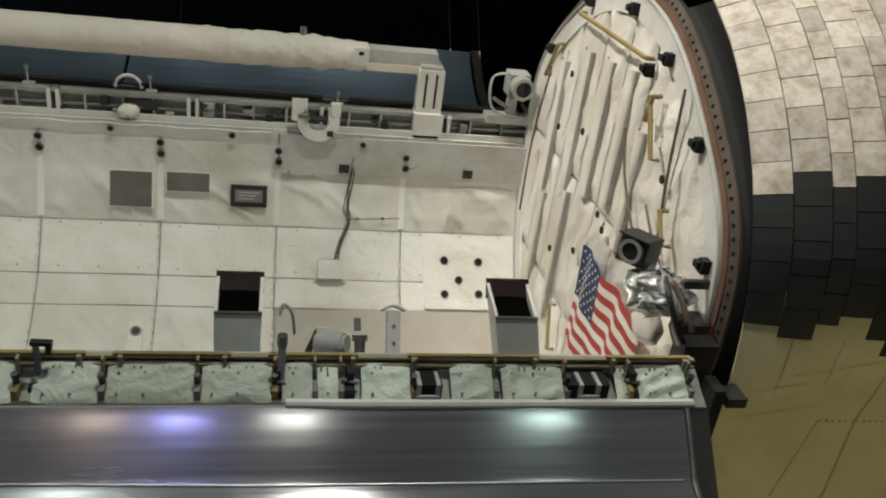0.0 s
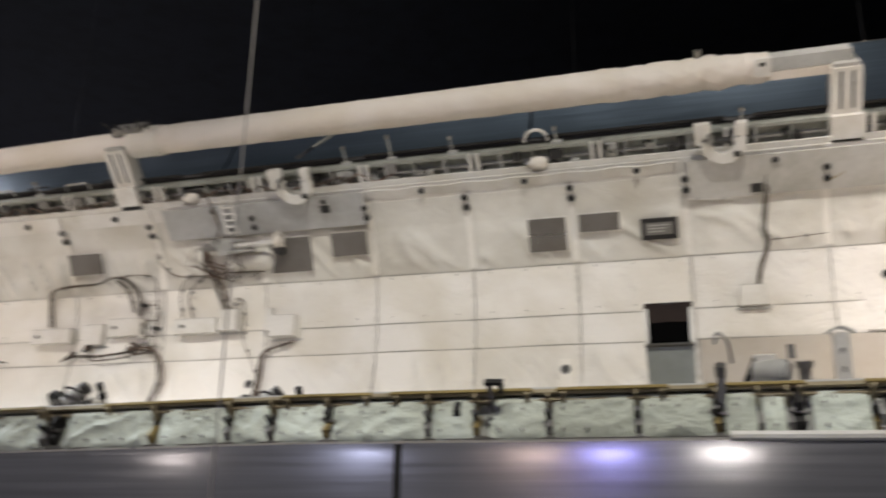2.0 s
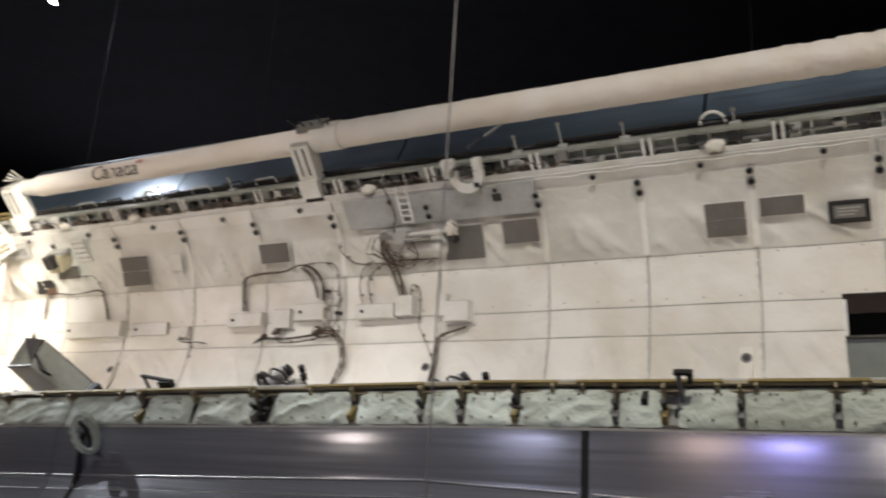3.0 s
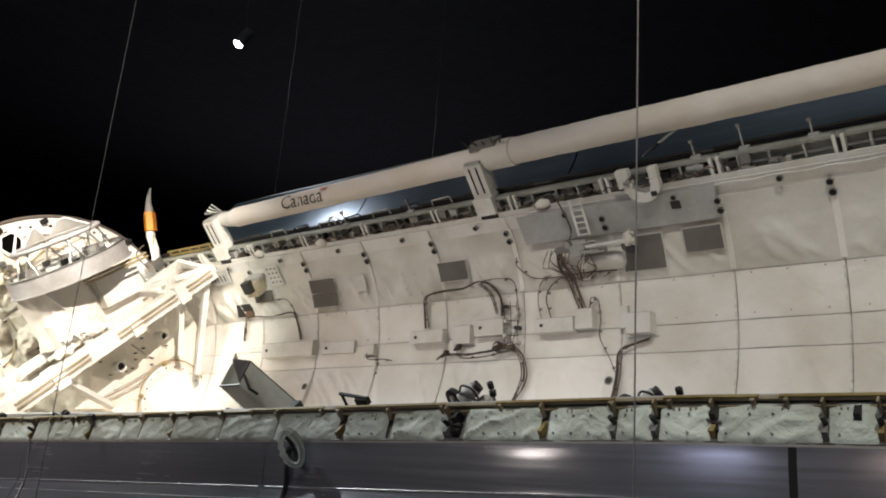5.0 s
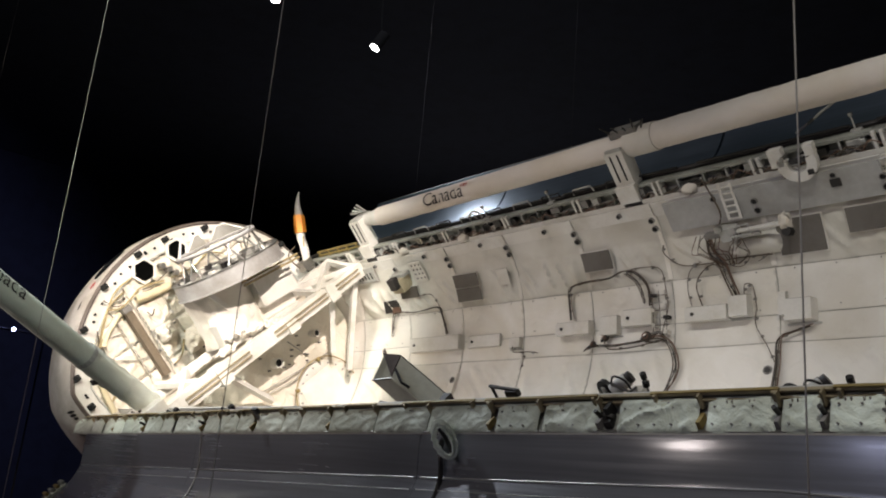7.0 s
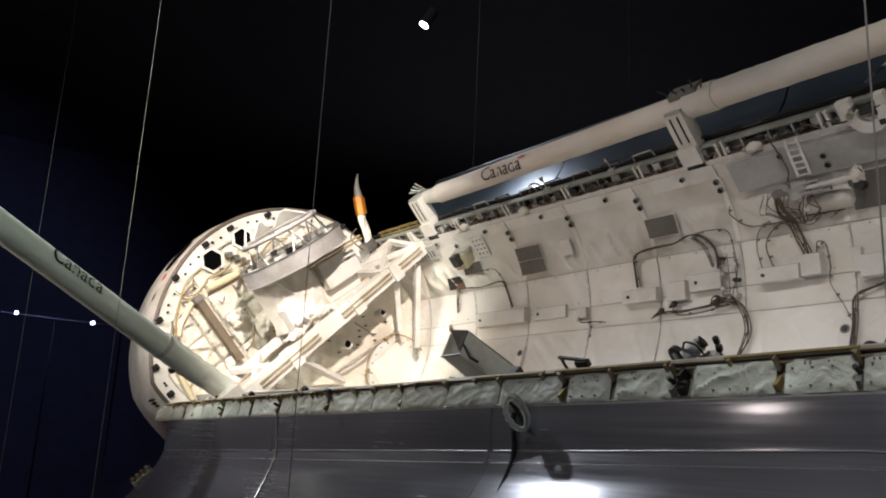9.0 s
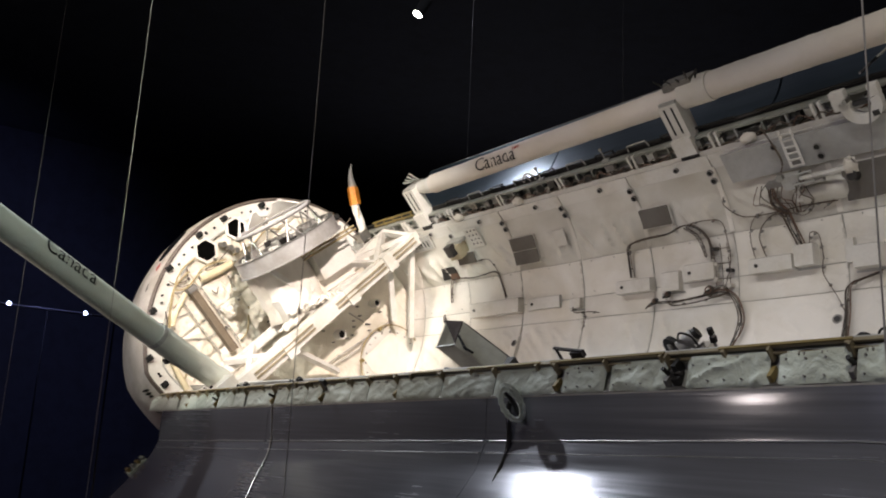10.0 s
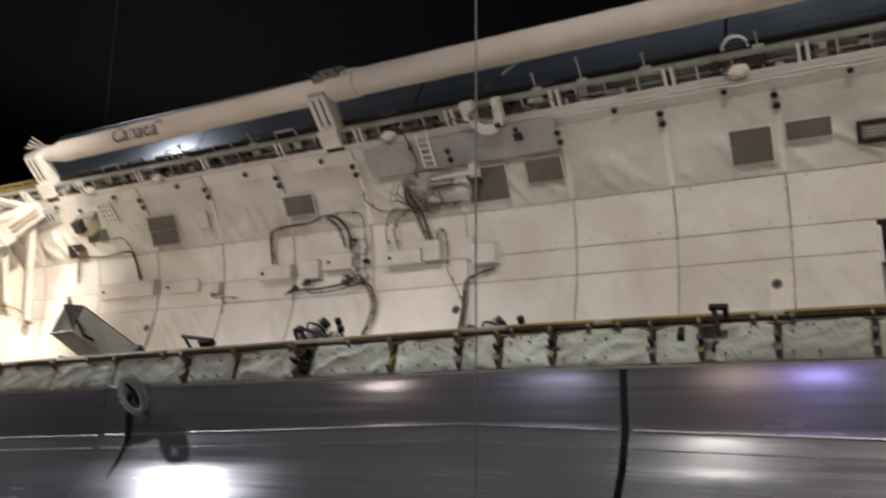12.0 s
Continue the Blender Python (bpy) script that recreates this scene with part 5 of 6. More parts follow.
for k in range(9):
    loop = thing("handhold_loop", "bent grey handhold loop on the far sill", "handhold", at=(-15.3 + 0.62 * k, 2.55, 0.36), group="handhold loops")
    part("bar", tube([(-0.2, 0, 0), (-0.19, 0, 0.09), (0.15, 0, 0.1), (0.18, 0, 0)], 0.014, sides=6), GREYWHITE if k % 2 else DARK, loop)

watch = thing("bay_camera", "grey camera in an open bracket on the far sill", "camera", at=(-0.25, 2.45, 0.3))
part("bracket", box((-0.3, 0.25, -0.1, 0.1, 0.0, 0.1), (-0.05, 0.05, -0.06, 0.06, 0.1, 0.32)), GREYWHITE, watch, bevel=0.02)
part("body", box((-0.1, 0.14, -0.16, 0.1, 0.36, 0.62)), GREYWHITE, watch, bevel=0.04)
hood = part("hood", tube([(0.02, -0.34, 0.5), (0.02, -0.18, 0.5)], 0.13, sides=20), GREYWHITE, watch, smooth=True)
part("lens", tube([(0.02, -0.345, 0.5), (0.02, -0.3, 0.5)], 0.09, sides=20), LENS, hood)
part("cable", tube(bent([(-0.1, -0.1, 0.62), (-0.3, -0.1, 0.55), (-0.26, -0.1, 0.2), (0.0, -0.1, 0.1)], 6), 0.015, sides=6), GREYWHITE, watch)
part("strut", tube([(0.2, 0, 0.05), (-0.25, -0.05, 0.3)], 0.025, tube([(0.1, 0.1, 0.3), (0.28, 0.0, 0.02)], 0.025)), STEEL, watch)

bcam = thing("bulkhead_camera", "black camera on a foil-wrapped bracket fixed to the aft bulkhead", "camera", at=(-0.5, -2.03, 0.9))
aim = pose(0.0, 0.0, 0.02, 0, 8, 38)
part("body", box((-0.06, 0.16, -0.11, 0.11, -0.1, 0.1)), DARK, bcam, bevel=0.015).matrix_basis = aim
part("lens_ring", disc_ring(0.062, 0.088, -0.1, -0.05, sides=28), GREY, bcam).matrix_basis = aim
part("lens", disc_ring(0.002, 0.064, -0.085, -0.06, sides=28), LENS, bcam).matrix_basis = aim
part("sun_shade", box((-0.1, 0.1, -0.115, 0.115, 0.1, 0.112)), DARK, bcam).matrix_basis = aim
part("foil_wrap", sheet(lambda u, v: (0.12 + 0.22 * math.sin(math.pi * v) * math.cos(2 * math.pi * u) + crumple((u * 6, v * 6, 1), 1.5, 0.09), -0.2 + 0.24 * math.sin(math.pi * v) * math.sin(2 * math.pi * u), -0.2 + 0.15 * math.cos(math.pi * v) + crumple((u * 6, v * 6, 4), 1.5, 0.07)), 22, 14), FOIL, bcam, "crinkled silver foil")
part("arm", box((0.05, 0.5, -0.26, -0.22, -0.14, -0.08)), DARK, bcam, bevel=0.02)
for k in range(5):
    part("cable", tube(bent([(0.15, -0.2 - 0.04 * k, -0.05), (0.1 + 0.04 * k, -0.42 - 0.03 * k, -0.1 - 0.05 * k), (0.2, -0.5 + 0.03 * k, -0.35), (0.42, -0.42 - 0.03 * k, -0.62 - 0.05 * k)], 6), 0.022, sides=7), (DARK, GREY, STEEL, BROWN, CABLE)[k], bcam)
part("white_cover", sheet(lambda u, v: (0.25 + 0.1 * math.sin(math.pi * v) * math.cos(2 * math.pi * u), 0.02 + 0.18 * math.sin(math.pi * v) * math.sin(2 * math.pi * u) + crumple((u * 4, v * 4, 3), 1.5, 0.06), -0.62 + 0.14 * math.cos(math.pi * v)), 16, 10), CRUMPLED, bcam, smooth=True)
part("dark_mount", box((0.25, 0.5, -0.55, -0.38, -0.72, -0.42), (0.3, 0.5, -0.4, -0.2, -0.5, -0.35)), DARK, bcam, bevel=0.05)

# ---- the flag on the aft bulkhead ----
flag = thing("flag", "American flag hanging slightly rippled on the aft bulkhead", "flag", at=(-0.13, -0.27, 0.06))


def ripple(s, d):
    return 0.022 * math.sin(9 * s + 2.5 * d) + 0.012 * math.sin(17 * s)


def flag_piece(s0, s1, d0, d1, lift=0.0, n=14):
    return sheet(lambda u, v: (ripple(s0 + (s1 - s0) * u, d0 + (d1 - d0) * v) - lift, -(s0 + (s1 - s0) * u), -(d0 + (d1 - d0) * v) + 0.012 * math.sin(8 * (s0 + (s1 - s0) * u))), n, 2, thick=0.004)


for k in range(13):
    top = k * 0.0765
    part("stripe", flag_piece(0.56 if k < 7 else 0.0, 1.44, top, top + 0.0765, n=22), FLAG_WHITE if k % 2 else RED, flag, "red cloth stripe" if k % 2 == 0 else "white cloth stripe", smooth=True)
canton = part("canton", flag_piece(0.0, 0.56, 0.0, 0.5355), BLUE, flag, "navy blue field", smooth=True)
for r in range(9):
    for c in range(6 if r % 2 == 0 else 5):
        s, d = 0.05 + 0.092 * c + (0 if r % 2 == 0 else 0.046), 0.05 + 0.054 * r
        star = bmesh.new()
        pts = [star.verts.new((ripple(s, d) - 0.009, -s + (0.022 if i % 2 == 0 else 0.009) * math.sin(math.pi * i / 5), -d + 0.012 * math.sin(8 * s) + (0.022 if i % 2 == 0 else 0.009) * math.cos(math.pi * i / 5))) for i in range(10)]
        star.faces.new(pts)
        part("star", star, FLAG_WHITE, canton)

# ---- things on the far bay wall ----
def wall_box(x0, x1, d0, d1, lift, bm=None):
    """A box standing off the wall between two stations and two angles."""
    bm = bm or bmesh.new()
    v = [bm.verts.new(wall(x, d, k)) for k in (-0.01, lift) for x, d in ((x0, d0), (x1, d0), (x1, d1), (x0, d1))]
    for f in ((3, 2, 1, 0), (4, 5, 6, 7), (0, 1, 5, 4), (1, 2, 6, 5), (2, 3, 7, 6), (3, 0, 4, 7)):
        bm.faces.new([v[i] for i in f])
    return bm


for x0, x1, d0, d1, lift in ((-15.43, -14.12, -38.5, -45, 0.16), (-13.98, -13.2, -39.5, -44.5, 0.07), (-12.94, -12.72, -42, -46, 0.1), (-11.9, -11.25, -38, -43, 0.16), (-11.08, -10.76, -37, -44, 0.12),
                             (-10.67, -10.15, -35.5, -41.5, 0.14), (-9.6, -8.98, -37, -42, 0.17), (-8.94, -8.68, -34.5, -41.5, 0.18), (-8.18, -7.84, -37.5, -44.5, 0.2), (-2.45, -2.16, -36, -41.8, 0.13)):
    unit = thing("junction_box", "white painted junction box fixed to the bay wall", "junction box", group="junction boxes")
    part("body", wall_box(x0, x1, d0, d1, lift), WHITE, unit, bevel=0.012)
    part("lid_seam", wall_box(x0 + 0.02, x1 - 0.02, d0 + 0.25, d0 + 0.05, lift - 0.02), SEAM, unit)
    if x1 - x0 > 0.5:
        part("round_plug", tube([wall(x0 + 0.12, (d0 + d1) / 2, lift), wall(x0 + 0.12, (d0 + d1) / 2, lift + 0.02)], 0.025, sides=10), DARK, unit)
    else:
        part("bracket", wall_box(x0 - 0.04, x1 + 0.04, d1 - 0.2, d1 - 0.8, 0.03), GREYWHITE, unit)

for x0, x1, d0, d1, split in ((-4.775, -4.33, -12.4, -22.4, 1), (-4.17, -3.707, -12.1, -17.4, 0), (-8.17, -7.6, -11.8, -23.2, 0), (-7.307, -6.83, -11.6, -19.2, 0), (-11.25, -10.73, -11.8, -19.2, 0),
                              (-14.12, -13.53, -11.7, -23.9, 1), (-15.63, -15.13, -13.3, -18.7, 0)):
    patch = thing("vent_screen", "flat grey mesh vent screen let into the white wall cloth", "vent screen", group="vent screens")
    mid = (d0 + d1) / 2
    for e0, e1 in (((d0, mid + 0.15), (mid - 0.15, d1)) if split else ((d0, d1),)):
        part("mesh", sheet(lambda u, v: wall(x0 + (x1 - x0) * u, e0 + (e1 - e0) * v, 0.088), 4, 6, thick=-0.02), PATCH, patch)
    part("border", sheet(lambda u, v: wall(x0 - 0.014 + (x1 - x0 + 0.028) * u, d0 + 0.3 + (d1 - d0 - 0.7) * v, 0.076), 4, 6, thick=-0.015), LINER, patch)

frame_port = thing("framed_port", "small dark framed inspection port with a pale inner plate", "inspection port")
part("frame", wall_box(-3.47, -3.06, -15.0, -21.2, 0.09), DARK, frame_port, bevel=0.01)
part("plate", wall_box(-3.42, -3.11, -16.2, -19.8, 0.097), GREY, frame_port)
for k in range(3):
    part("writing_bar", wall_box(-3.38, -3.15 - 0.03 * k, -16.8 - 0.9 * k, -17.2 - 0.9 * k, 0.1), GREYWHITE, frame_port)
dark_port = thing("dark_port", "dark rectangular opening in the forward wall cloth", "opening")
part("recess", wall_box(-16.23, -15.82, -18.6, -24.6, 0.075), DARK, dark_port)
part("edge", wall_box(-16.0, -15.8, -22, -25.2, 0.08), BROWN, dark_port)
for x0, x1, d0, d1 in ((-13.07, -12.82, -12.2, -19.0),):
    flap = thing("cloth_flap", "square sewn cloth flap on the bay wall", "flap")
    part("cloth", sheet(lambda u, v: wall(x0 + (x1 - x0) * u, d0 + (d1 - d0) * v, 0.08), 4, 4, thick=-0.02), PALE_TAPE, flap)
drawer = thing("dark_slot", "small dark upright slot in the beige panel", "slot")
part("recess", wall_box(-2.02, -1.94, -53, -57, 0.035), DARK, drawer)

# wall fittings that look like a beige bracket camera and a perforated plate at the forward end
fix = thing("wall_camera", "beige boxed camera with a dark head on the forward bay wall", "camera", at=(-15.45, 2.2, -0.3))
part("body", box((-0.16, 0.14, -0.18, 0.1, -0.24, 0.02)), stuff("cream_plastic", (0.5, 0.44, 0.3), 0.6), fix, bevel=0.03)
part("head", box((-0.05, 0.12, -0.3, -0.16, -0.12, 0.1)), DARK, fix, bevel=0.02)
part("bracket", box((-0.22, 0.18, -0.05, 0.12, 0.02, 0.08)), GREYWHITE, fix, bevel=0.01)
perf = thing("perforated_plate", "white plate with rows of small dark holes", "plate", at=(-14.95, 2.27, -0.24))
part("plate", box((-0.2, 0.14, -0.01, 0.01, -0.24, 0.16)), WHITE, perf, bevel=0.005)
for r in range(4):
    for c in range(3):
        part("hole", box((-0.13 + 0.1 * c, -0.1 + 0.1 * c, -0.016, 0.0, -0.18 + 0.09 * r, -0.15 + 0.09 * r)), DARK, perf)
grate = thing("slotted_plate", "pale slotted plate under the far sill by the truss", "plate", at=(-16.6, 2.27, -0.15))
part("plate", box((-0.4, 0.4, -0.01, 0.02, -0.16, 0.14)), GREYWHITE, grate, bevel=0.005)
for k in range(7):
    part("slot", box((-0.33 + 0.1 * k, -0.3 + 0.1 * k, -0.016, 0.0, -0.1, 0.04)), DARK, grate)

plate5 = thing("hole_plate", "white plate with five round black holes", "plate")
part("plate", sheet(lambda u, v: wall(-1.18 + 0.84 * u, -32 - 17.8 * v, 0.026), 8, 8, thick=-0.012), LINER, plate5)
for x, d in ((-0.927, -34.9), (-0.5, -35.1), (-0.745, -40.8), (-0.925, -45.2), (-0.5, -45.0)):
    part("hole", tube([wall(x, d, 0.0), wall(x, d, 0.052)], 0.042, sides=16), BLACK, plate5)
    part("hole_rim", tube([wall(x, d, 0.0), wall(x, d, 0.046)], 0.052, sides=16), STEEL, plate5)
for x, d in ((-4.41, -58.6), (-8.42, -60), (-14.19, -59)):
    vent = thing("round_vent", "round dark vent on a white tab low on the bay wall", "vent", group="round vents")
    part("tab", wall_box(x - 0.075, x + 0.075, d + 3.5, d - 9, 0.07), LINER, vent, bevel=0.006)
    part("ring", tube([wall(x, d, 0.04), wall(x, d, 0.088)], 0.062, sides=16), GREY, vent)
    part("core", tube([wall(x, d, 0.05), wall(x, d, 0.093)], 0.04, sides=14), DARK, vent)


def harness(points, r=0.02, strands=2, material=None, label="dark cable bundle strapped to the bay wall", name="cable_bundle"):
    """A bundle of cables along the wall, with straps."""
    ob = thing(name, label, "cable", group="wall cables")
    dice = random.Random(int(1000 * points[0][0] * points[0][1]))
    many = 1 if strands == 1 else strands + 1
    for s in range(many):
        off = (s - (many - 1) / 2) * r * 0.95
        pts = bent([wall(x + off + dice.uniform(-0.6, 0.6) * r, d + off * 9 + dice.uniform(-14, 14) * r, 0.075 + dice.uniform(0, 0.03)) for x, d in points], 6)
        part("cable", tube(pts, r * (0.5 if strands == 1 else dice.uniform(0.26, 0.46)), sides=6), material or (CABLE, DARK, CABLE, BROWN)[s % 4], ob)
    for k in range(0, len(points) - 1):
        (x0, d0), (x1, d1) = points[k], points[k + 1]
        p = wall((x0 + x1) / 2, (d0 + d1) / 2, 0.08)
        part("strap", box((p.x - 0.8 * r - 0.006, p.x + 0.8 * r + 0.006, p.y - 0.018, p.y + 0.018, p.z - 0.011, p.z + 0.011)), GREY, ob)
    return ob


harness(((-11.62, -36.8), (-11.64, -30), (-11.58, -24.2), (-11.26, -22.8), (-10.85, -22.6), (-10.6, -20.9), (-10.4, -21.8), (-10.2, -27), (-10.18, -34.5)), 0.022, 2)
harness(((-10.55, -21.5), (-10.35, -26), (-10.28, -33.5)), 0.02, 2)
harness(((-10.5, -20.6), (-10.2, -20.5), (-9.95, -22), (-9.9, -29), (-9.92, -36), (-9.98, -43), (-10.0, -46.5)), 0.013, 1)
harness(((-11.36, -49.4), (-11.2, -47.6), (-10.8, -48.2), (-10.4, -47.2), (-10.1, -46.4), (-9.86, -49), (-9.74, -56), (-9.76, -62), (-9.84, -68)), 0.026, 3)
harness(((-11.0, -46.5), (-10.9, -49.2), (-10.5, -49.4), (-10.15, -48.2)), 0.016, 1)
harness(((-10.25, -45), (-10.05, -44.6), (-9.98, -47), (-10.2, -48), (-10.3, -46.4), (-10.1, -45.2)), 0.018, 2)
harness(((-8.3, -68), (-8.3, -58), (-8.3, -50), (-8.15, -47.6), (-7.9, -46.2)), 0.024, 3)
harness(((-8.6, -40), (-8.6, -45), (-8.45, -52), (-8.3, -59)), 0.012, 1)
harness(((-8.75, -34.2), (-8.72, -31), (-8.62, -32), (-8.6, -40)), 0.014, 1)
harness(((-16.05, -36), (-16.0, -28), (-15.85, -24.6), (-15.3, -25.6), (-14.7, -24.8), (-14.6, -29), (-14.5, -37.5)), 0.022, 2)
harness(((-15.2, -18), (-14.8, -18.5), (-14.62, -24.5)), 0.013, 1)
harness(((-9.82, -13.5), (-9.84, -17), (-9.6, -21.5), (-9.2, -22.6), (-8.8, -22.0), (-8.3, -22.4)), 0.016, 1)
harness(((-9.1, -14), (-9.12, -19), (-9.0, -23), (-8.95, -28), (-8.86, -34)), 0.03, 3)
harness(((-9.36, -36.5), (-9.42, -30), (-9.34, -25.6), (-9.15, -23.0), (-8.98, -24.5)), 0.018, 1)
harness(((-9.52, -36.5), (-9.56, -30), (-9.5, -24), (-9.3, -21.5)), 0.012, 1)
harness(((-8.95, -23), (-8.75, -25), (-8.6, -22.5), (-8.7, -19.5), (-8.5, -19.5), (-8.35, -22), (-8.5, -24)), 0.01, 1)
harness(((-2.24, -36.0), (-2.2, -31), (-2.1, -24.2), (-2.14, -20), (-2.1, -12), (-2.07, -4), (-2.03, 1.5)), 0.018, 2, label="long thin cable running up the wall to the sill")
harness(((-2.1, -23.5), (-1.9, -23.2), (-1.5, -22.8)), 0.01, 1)
harness(((-12.85, -45.5), (-12.8, -48), (-12.5, -48.4), (-12.3, -49)), 0.016, 1)
harness(((-12.6, -48.4), (-12.58, -52), (-12.62, -56)), 0.01, 1)
harness(((-16.3, -42), (-16.25, -45), (-16.15, -48)), 0.03, 2)
harness(((-2.95, -10), (-2.7, -10.6), (-2.4, -11)), 0.008, 1, PALE_TAPE)
harness(((-1.5, -8.6), (-1.3, -6.0), (-1.12, -1.5)), 0.012, 1, TAN_CABLE)

trellis = thing("cable_trellis", "small wire trellis with cable clips on the bay wall", "cable rack")
for x in (-10.15, -10.04, -9.93):
    part("upright_wire", tube([wall(x, d, 0.09) for d in (-29.5, -34, -38, -42, -45.5)], 0.006, sides=5), CABLE, trellis)
for k in range(6):
    d = -31.0 - 2.7 * k
    part("cross_wire", tube([wall(-10.18, d, 0.1), wall(-9.9, d - 0.3, 0.1)], 0.006, sides=5), GREYWHITE if k % 2 else CABLE, trellis)
    part("clip", wall_box(-10.17 + 0.2 * (k % 2), -10.11 + 0.2 * (k % 2), d + 0.5, d - 0.7, 0.12), WHITE if k % 3 else DARK, trellis)
for x, d, r in ((-10.26, -45.6, 0.075), (-11.2, -47.3, 0.05), (-10.97, -45.2, 0.05)):
    plug = thing("cable_coil", "small dark coil of cable on the bay wall", "cable coil", group="cable coils")
    for k in range(4):
        part("turn", tube([wall(x + (r - 0.01 * k) * math.cos(w * math.pi / 9), d + (r - 0.01 * k) * 22 * math.sin(w * math.pi / 9), 0.1 + 0.012 * k) for w in range(19)], 0.009, sides=5, caps=False), (CABLE, DARK, CABLE, BROWN)[k], plug)
    part("connector", tube([wall(x - 0.08, d - 1, 0.1), wall(x + 0.06, d + 0.6, 0.12)], 0.02, sides=8), DARK, plug)
tab = thing("cable_plate", "tall pale plate fixed beside a junction box", "plate")
part("plate", wall_box(-8.3, -8.2, -34.5, -42.0, 0.1), WHITE, tab, bevel=0.01)
gear = thing("door_latch_gear", "greenish latch gear on the forward edge of the near door", "latch gear", at=(-18.28, -4.0, -0.36))
gear.matrix_world = gear.matrix_world @ Matrix.Scale(0.75, 4)
part("base", box((-0.12, 0.1, -0.3, 0.2, -0.06, 0.06)), SILL_CLOTH, gear, bevel=0.02)
for k in range(4):
    part("claw", box((-0.2, 0.02, -0.26 + 0.13 * k, -0.2 + 0.13 * k, 0.0, 0.14)), SILL_BACK if k % 2 else YELLOW, gear, bevel=0.015)
part("pin", tube([(-0.14, -0.32, 0.08), (-0.14, 0.24, 0.08)], 0.02, sides=8), STEEL, gear)

ladder = thing("tool_ladder", "small white rung ladder hanging below the far sill", "ladder", at=(-8.66, 2.18, 0.0))
for dx in (-0.08, 0.08):
    part("side_rail", bar((dx, 0.1, 0.16), (dx + 0.05, -0.04, -0.32), 0.03, 0.03), WHITE, ladder)
for k in range(6):
    part("rung", bar((-0.08 + 0.01 * k, 0.08 - 0.025 * k, 0.1 - 0.08 * k), (0.09 + 0.01 * k, 0.08 - 0.025 * k, 0.1 - 0.08 * k), 0.02, 0.02), WHITE, ladder)
part("hose", tube(bent([(-0.3, 0.15, 0.25), (-0.2, 0.05, 0.1), (-0.14, 0.0, -0.2), (-0.2, -0.02, -0.35)], 6), 0.011, sides=7), CABLE, ladder)

tool = thing("sampler_arm", "pale jointed tool arm with a white wrapped end and dark motor", "tool arm", at=(-8.7, 2.1, -0.46))
part("tube", tube([(-0.1, 0, -0.02), (0.75, -0.05, 0.03)], 0.032, sides=12), WHITE, tool)
part("joint", box((-0.14, 0.08, -0.08, 0.08, -0.1, 0.08)), GREYWHITE, tool, bevel=0.03)
part("motor", box((-0.38, -0.16, -0.05, 0.06, -0.04, 0.03)), GREY, tool, bevel=0.02)
part("wrapped_end", sheet(lambda u, v: (0.74 + 0.07 * math.sin(math.pi * v) * math.cos(2 * math.pi * u) + crumple((u * 6, v * 6, 2), 1.4, 0.05), -0.05 + 0.09 * math.sin(math.pi * v) * math.sin(2 * math.pi * u), 0.05 + 0.1 * math.cos(math.pi * v) + crumple((u * 6, v * 6, 7), 1.4, 0.04)), 14, 10), CRUMPLED, tool, smooth=True)
part("dark_knob", tube([(0.74, -0.12, -0.06), (0.74, -0.02, -0.12)], 0.06, sides=12), DARK, tool)
part("fin", box((-0.06, 0.02, -0.06, 0.02, -0.3, -0.12)), WHITE, tool, bevel=0.01)
part("second_tube", tube([(0.1, -0.06, -0.06), (0.4, -0.08, -0.04)], 0.03, sides=10), STEEL, tool)
random.seed(31)
for k in range(12):
    x = -0.5 + 0.06 * k
    part("loose_wire", tube(bent([(x, -0.02, 0.02), (x + random.uniform(-0.12, 0.12), -0.1, random.uniform(-0.2, -0.05)), (x + random.uniform(-0.1, 0.12), -0.06, random.uniform(-0.36, -0.2)), (-0.28 + 0.02 * k, -0.02, -0.46)], 5), 0.0065, sides=5), CABLE if k % 3 else BROWN, tool)
part("pipe_frame", tube([(0.02, -0.1, 0.1), (0.3, -0.12, 0.12), (0.3, -0.12, -0.02), (0.02, -0.1, -0.03)], 0.012, sides=6), GREYWHITE, tool)
part("hand_wheel", tube([(-0.1, -0.1, 0.12), (-0.1, -0.16, 0.12)], 0.05, sides=12), STEEL, tool)
bolster = thing("rolled_blanket", "grey-white rolled blanket bulging from the wall under the tool arm", "blanket roll")
part("roll", sheet(lambda u, v: wall(-8.85 + 0.75 * u, -14.5 - 7.5 * v, 0.07 + 0.13 * math.sin(math.pi * v) * min(1, 6 * min(u, 1 - u)) + crumple((u * 4, v * 4, 3), 2, 0.012)), 16, 10), QUILT, bolster, smooth=True)

